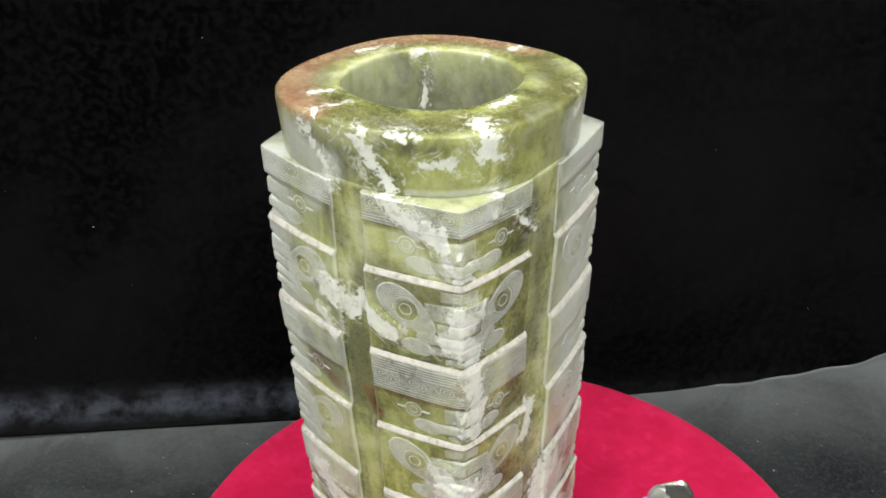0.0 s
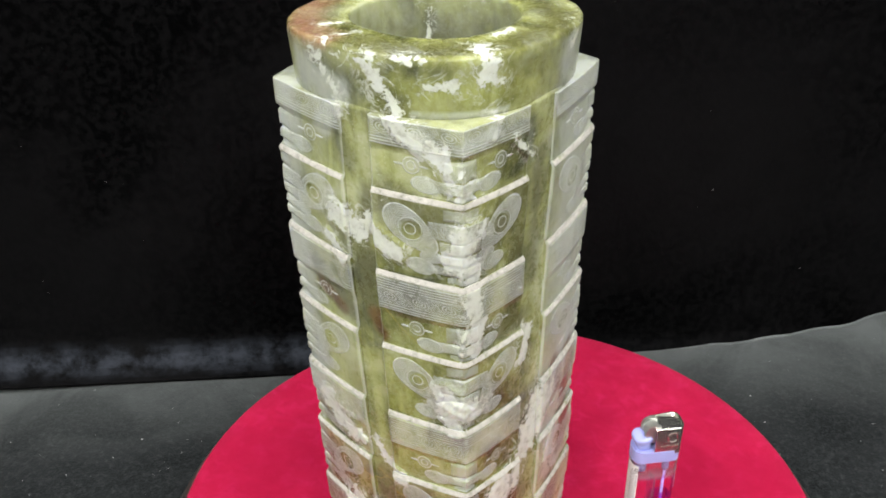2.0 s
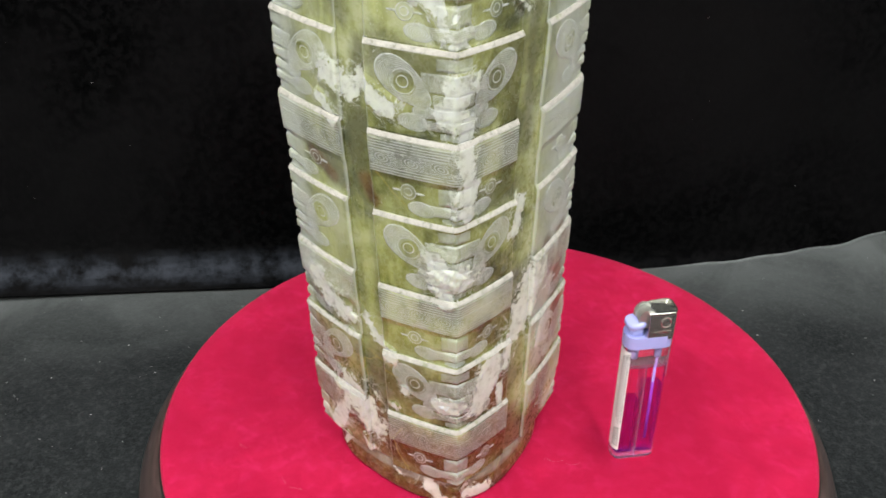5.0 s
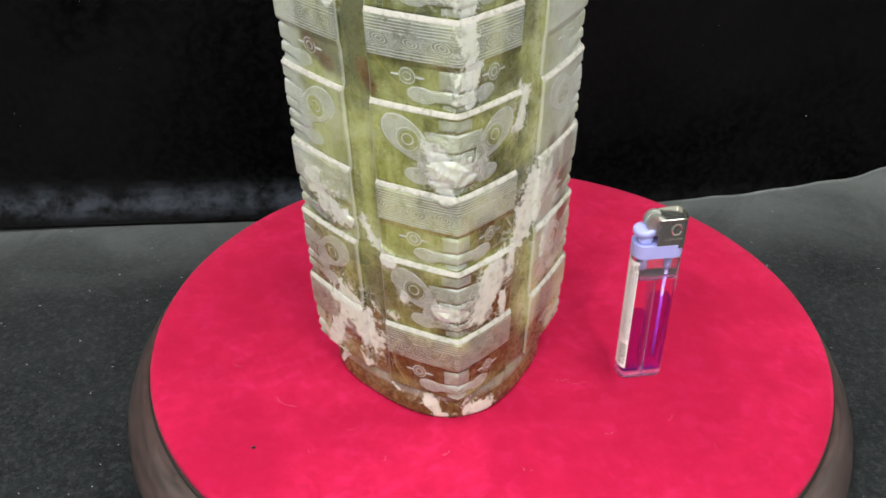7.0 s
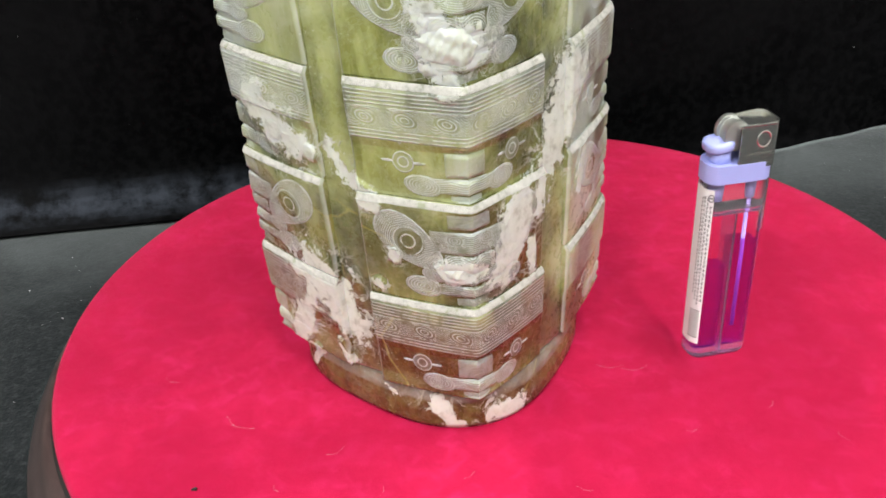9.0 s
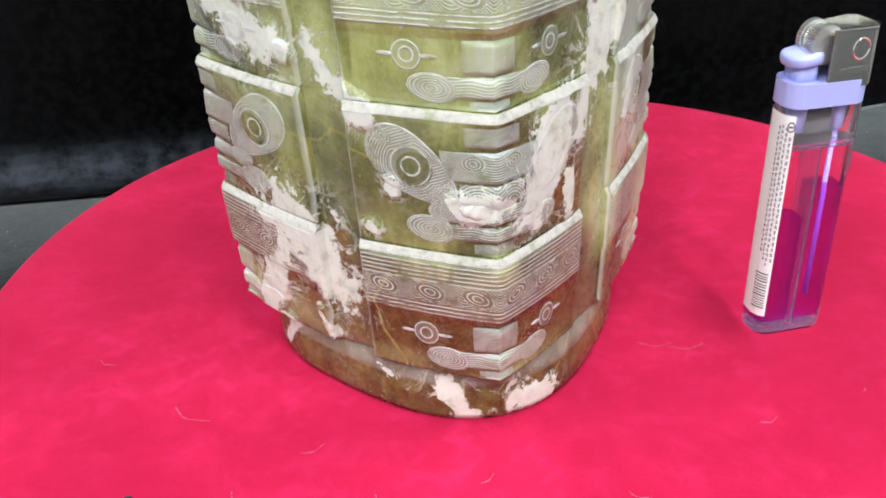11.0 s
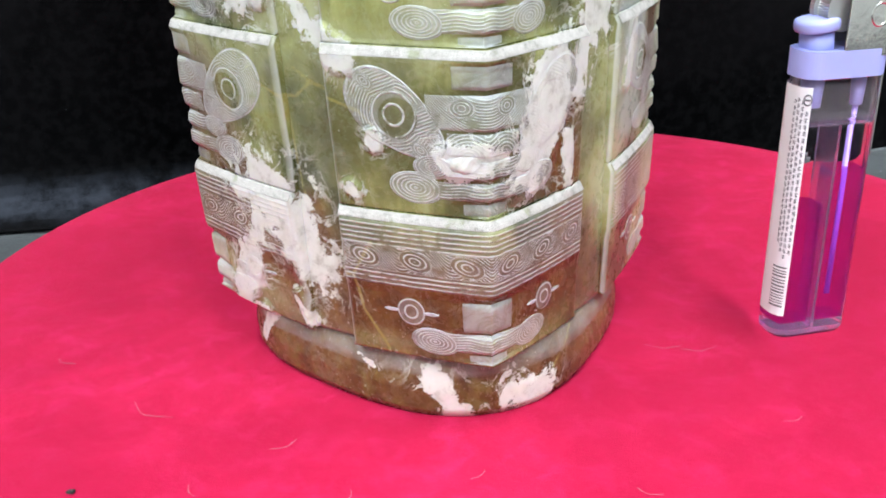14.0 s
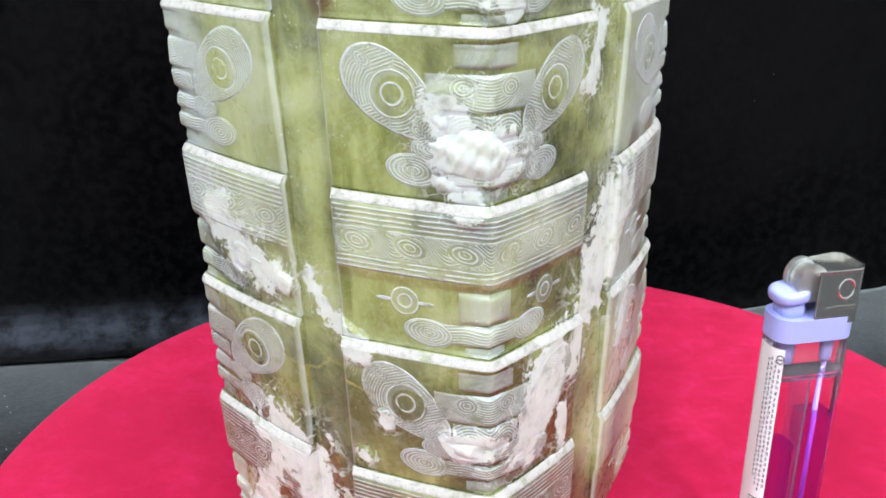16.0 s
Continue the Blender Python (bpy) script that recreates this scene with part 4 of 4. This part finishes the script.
    hin = [bm.verts.new((x, y, 0.0802 - 0.0010 * (x < 0.0))) for x, y in inside]
    n = min(len(outline), len(inside))
    order = list(range(n))
    for i in order:
        k = (i + 1) % n
        if k == 0:
            continue
        bm.faces.new((lo[i], lo[k], hi[k], hi[i]))
        bm.faces.new((li[k], li[i], hin[i], hin[k]))
        bm.faces.new((hi[i], hi[k], hin[k], hin[i]))
        bm.faces.new((lo[k], lo[i], li[i], li[k]))
    rim = [(x * 0.985 + 0.0002, y * 0.93) for x, y in outline]
    low = [bm.verts.new((x, y, 0.0785)) for x, y in rim]
    high = [bm.verts.new((x, y, 0.0791)) for x, y in rim]
    bm.faces.new(low[::-1])
    bm.faces.new(high)
    for i in range(len(rim)):
        k = (i + 1) % len(rim)
        bm.faces.new((low[i], low[k], high[k], high[i]))
    front = -(d + 0.0006) / 2
    add_box(bm, (0.0130, 0.0004, 0.0007), (0.0036, front, 0.0797), bevel=0.00015)
    add_box(bm, (0.0007, 0.0004, 0.0112), (-0.0020, front, 0.0741), bevel=0.00015)
    hood = part("hood", bm, CHROME, lighter, "worn chrome hood")
    bm = bmesh.new()
    for k in range(24):
        a0, a1 = math.tau * k / 24, math.tau * (k + 1) / 24
        quad = [bm.verts.new((0.0062 + r * math.cos(a), front - lift, 0.0752 + r * math.sin(a))) for r, a, lift in ((0.0021, a0, 0.0), (0.0021, a1, 0.0), (0.0024, a1, 0.0002), (0.0024, a0, 0.0002))]
        bm.faces.new(quad)
        quad = [bm.verts.new((0.0062 + r * math.cos(a), front - lift, 0.0752 + r * math.sin(a))) for r, a, lift in ((0.0024, a0, 0.0002), (0.0024, a1, 0.0002), (0.0027, a1, 0.0), (0.0027, a0, 0.0))]
        bm.faces.new(quad)
    part("emblem", bm, CHROME, hood, "embossed ring")
    bm = bmesh.new()
    for k in range(6):
        add_box(bm, (0.0006, 0.0005, 0.0013), (0.0036 + 0.0011 * k, front, 0.0704))
    add_box(bm, (0.0020, 0.0004, 0.0013), (0.0016, front, 0.0702))
    part("embossed_bars", bm, CHROME, hood, "row of embossed bars")
    bm = bmesh.new()
    add_box(bm, (0.0006, 0.0052, 0.0250), (w / 2 + 0.0004, 0, 0.0560), bevel=0.0002)
    part("guard_strip", bm, CHROME, lighter, "bright metal strip on the side")
    # label wrapped round the narrow end
    r_end, cx, cy = 0.0047, -w / 2 + 0.0046, d / 2 - 0.0046

    def on_end(bearing, lift=0.0):
        """A place on the rounded end: bearing from 100 degrees at the back to 260 at the front."""
        a = radians(bearing)
        return cx + (r_end + lift) * math.cos(a), (cy if bearing < 180 else -cy) + (r_end + lift) * math.sin(a)

    def wrapped(bm, b0, b1, z0, z1, lift, steps):
        rows = [[bm.verts.new((*on_end(b0 + (b1 - b0) * k / steps, lift), z)) for k in range(steps + 1)] for z in (z0, z1)]
        for k in range(steps):
            bm.faces.new((rows[0][k], rows[0][k + 1], rows[1][k + 1], rows[1][k]))

    bm = bmesh.new()
    wrapped(bm, 100, 243, 0.0060, 0.0604, 0.0, 24)
    label = part("label", bm, PAPER, lighter, "white paper label with fine print")
    rnd = random.Random(5)
    bm = bmesh.new()
    # characters too small to read: a few strokes each
    for bearing, top, foot, high in ((233, 0.0552, 0.0215, 0.0011), (219, 0.0575, 0.0205, 0.0010), (206, 0.0580, 0.0225, 0.0010), (193, 0.0575, 0.0240, 0.0010)):
        z = top
        while z > foot:
            for k in range(3):
                b0 = bearing - 5.0 + rnd.uniform(0, 1.5)
                zz = z - high * (k + 0.5) / 3.4
                wrapped(bm, b0, b0 + rnd.uniform(5.0, 8.5), zz, zz + high * 0.17, 0.00012, 2)
            b0 = bearing + rnd.uniform(-3.5, 2.5)
            wrapped(bm, b0, b0 + 1.5, z - high * 0.95, z, 0.00013, 1)
            z -= high * rnd.uniform(1.25, 1.5)
    for k in range(20):  # round mark at the head of the label
        a0, a1 = math.tau * k / 20, math.tau * (k + 1) / 20
        bm.faces.new([bm.verts.new((*on_end(231 + m * 13 * math.cos(a), 0.00012), 0.0577 + m * 0.0013 * math.sin(a))) for m, a in ((1, a0), (1, a1), (0.74, a1), (0.74, a0))])
    wrapped(bm, 223, 239, 0.0575, 0.0579, 0.00013, 3)
    part("print", bm, INK, label, "rows of fine grey print")
    z = 0.0185
    while z > 0.0078:
        h = rnd.uniform(0.0002, 0.00045)
        bm = bmesh.new()
        wrapped(bm, 186, 234, z - h, z, 0.00012, 8)
        part("barcode_bar", bm, BAR, label)
        z -= h + rnd.uniform(0.0003, 0.0006)


build_lighter()


# ---- crumbs and fibres ----
def build_fibre(x, y, z, turn, length, bend, mat, label):
    """A thin bent hair lying on the cloth."""
    pts = [(length * (k / 8 - 0.5), bend * ((k / 8 - 0.5) ** 2 * 4 - 1) + 0.08 * bend * math.sin(1.3 * k)) for k in range(9)]
    bm = bmesh.new()
    r = 0.000025
    rows = []
    for n, (px, py) in enumerate(pts):
        rows.append([bm.verts.new((px, py + r * math.cos(a), 0.00006 + r * math.sin(a))) for a in (0.5, 2.6, 4.7)])
    for a, b in zip(rows, rows[1:]):
        for i in range(3):
            bm.faces.new((a[i], a[(i + 1) % 3], b[(i + 1) % 3], b[i]))
    bm.faces.new(rows[0])
    bm.faces.new(rows[-1][::-1])
    ob = part("fibre", bm, mat, None)
    ob.matrix_world = pose(x, y, z, 0, 0, turn)
    return tagged(ob, label, "fibre", "fibres on the velvet")


for fx, fy, turn, length, bend in FIBRES:
    build_fibre(fx, fy, 0.0, turn, length, bend, LINT, "thin pale hair lying on the red velvet")

bm = bmesh.new()
bmesh.ops.create_icosphere(bm, subdivisions=2, radius=0.0007)
for vert in bm.verts:
    vert.co += 0.00035 * noise.noise_vector(vert.co * 1900)
crumb = part("crumb", bm, SEAM, None)
crumb.matrix_world = pose(-0.0985, -0.0865, 0.0004) @ Matrix.Diagonal((1.3, 0.8, 0.6, 1))
tagged(crumb, "tiny black crumb lying on the red velvet", "crumb")


def build_lint():
    """Dusty flecks over the cloth and the backdrop."""
    rnd = random.Random(3)
    bm = bmesh.new()
    for n in range(620):
        x = rnd.uniform(-0.42, 0.36)
        on_cloth = n < 560
        y = rnd.uniform(-0.3, 0.13) if on_cloth else 0.0
        if on_cloth and (math.hypot(x, y) < 0.175 or y > np.interp(x, EDGE_X, EDGE_Y) - 0.01):
            continue
        z = CLOTH_Z + float(cloth_wave(x, y)) * min(1, max(0, (math.hypot(x, y) - 0.16) / 0.06)) if on_cloth else rnd.uniform(0.02, 0.45)
        r = rnd.uniform(0.00012, 0.00032) * (2.2 if rnd.random() < 0.05 else 1)
        if not on_cloth:
            y = float(np.interp(x, EDGE_X[:7], EDGE_Y[:7])) + 0.006
            r *= 0.8
        bmesh.ops.create_icosphere(bm, subdivisions=1, radius=r, matrix=pose(x, y, z) @ Matrix.Diagonal((rnd.uniform(0.6, 2.2), rnd.uniform(0.6, 1.5), 0.7, 1)))
    ob = part("lint", bm, LINT, None)
    return tagged(ob, "pale flecks of lint scattered over the dark cloth", "lint", kind="stuff")


build_lint()
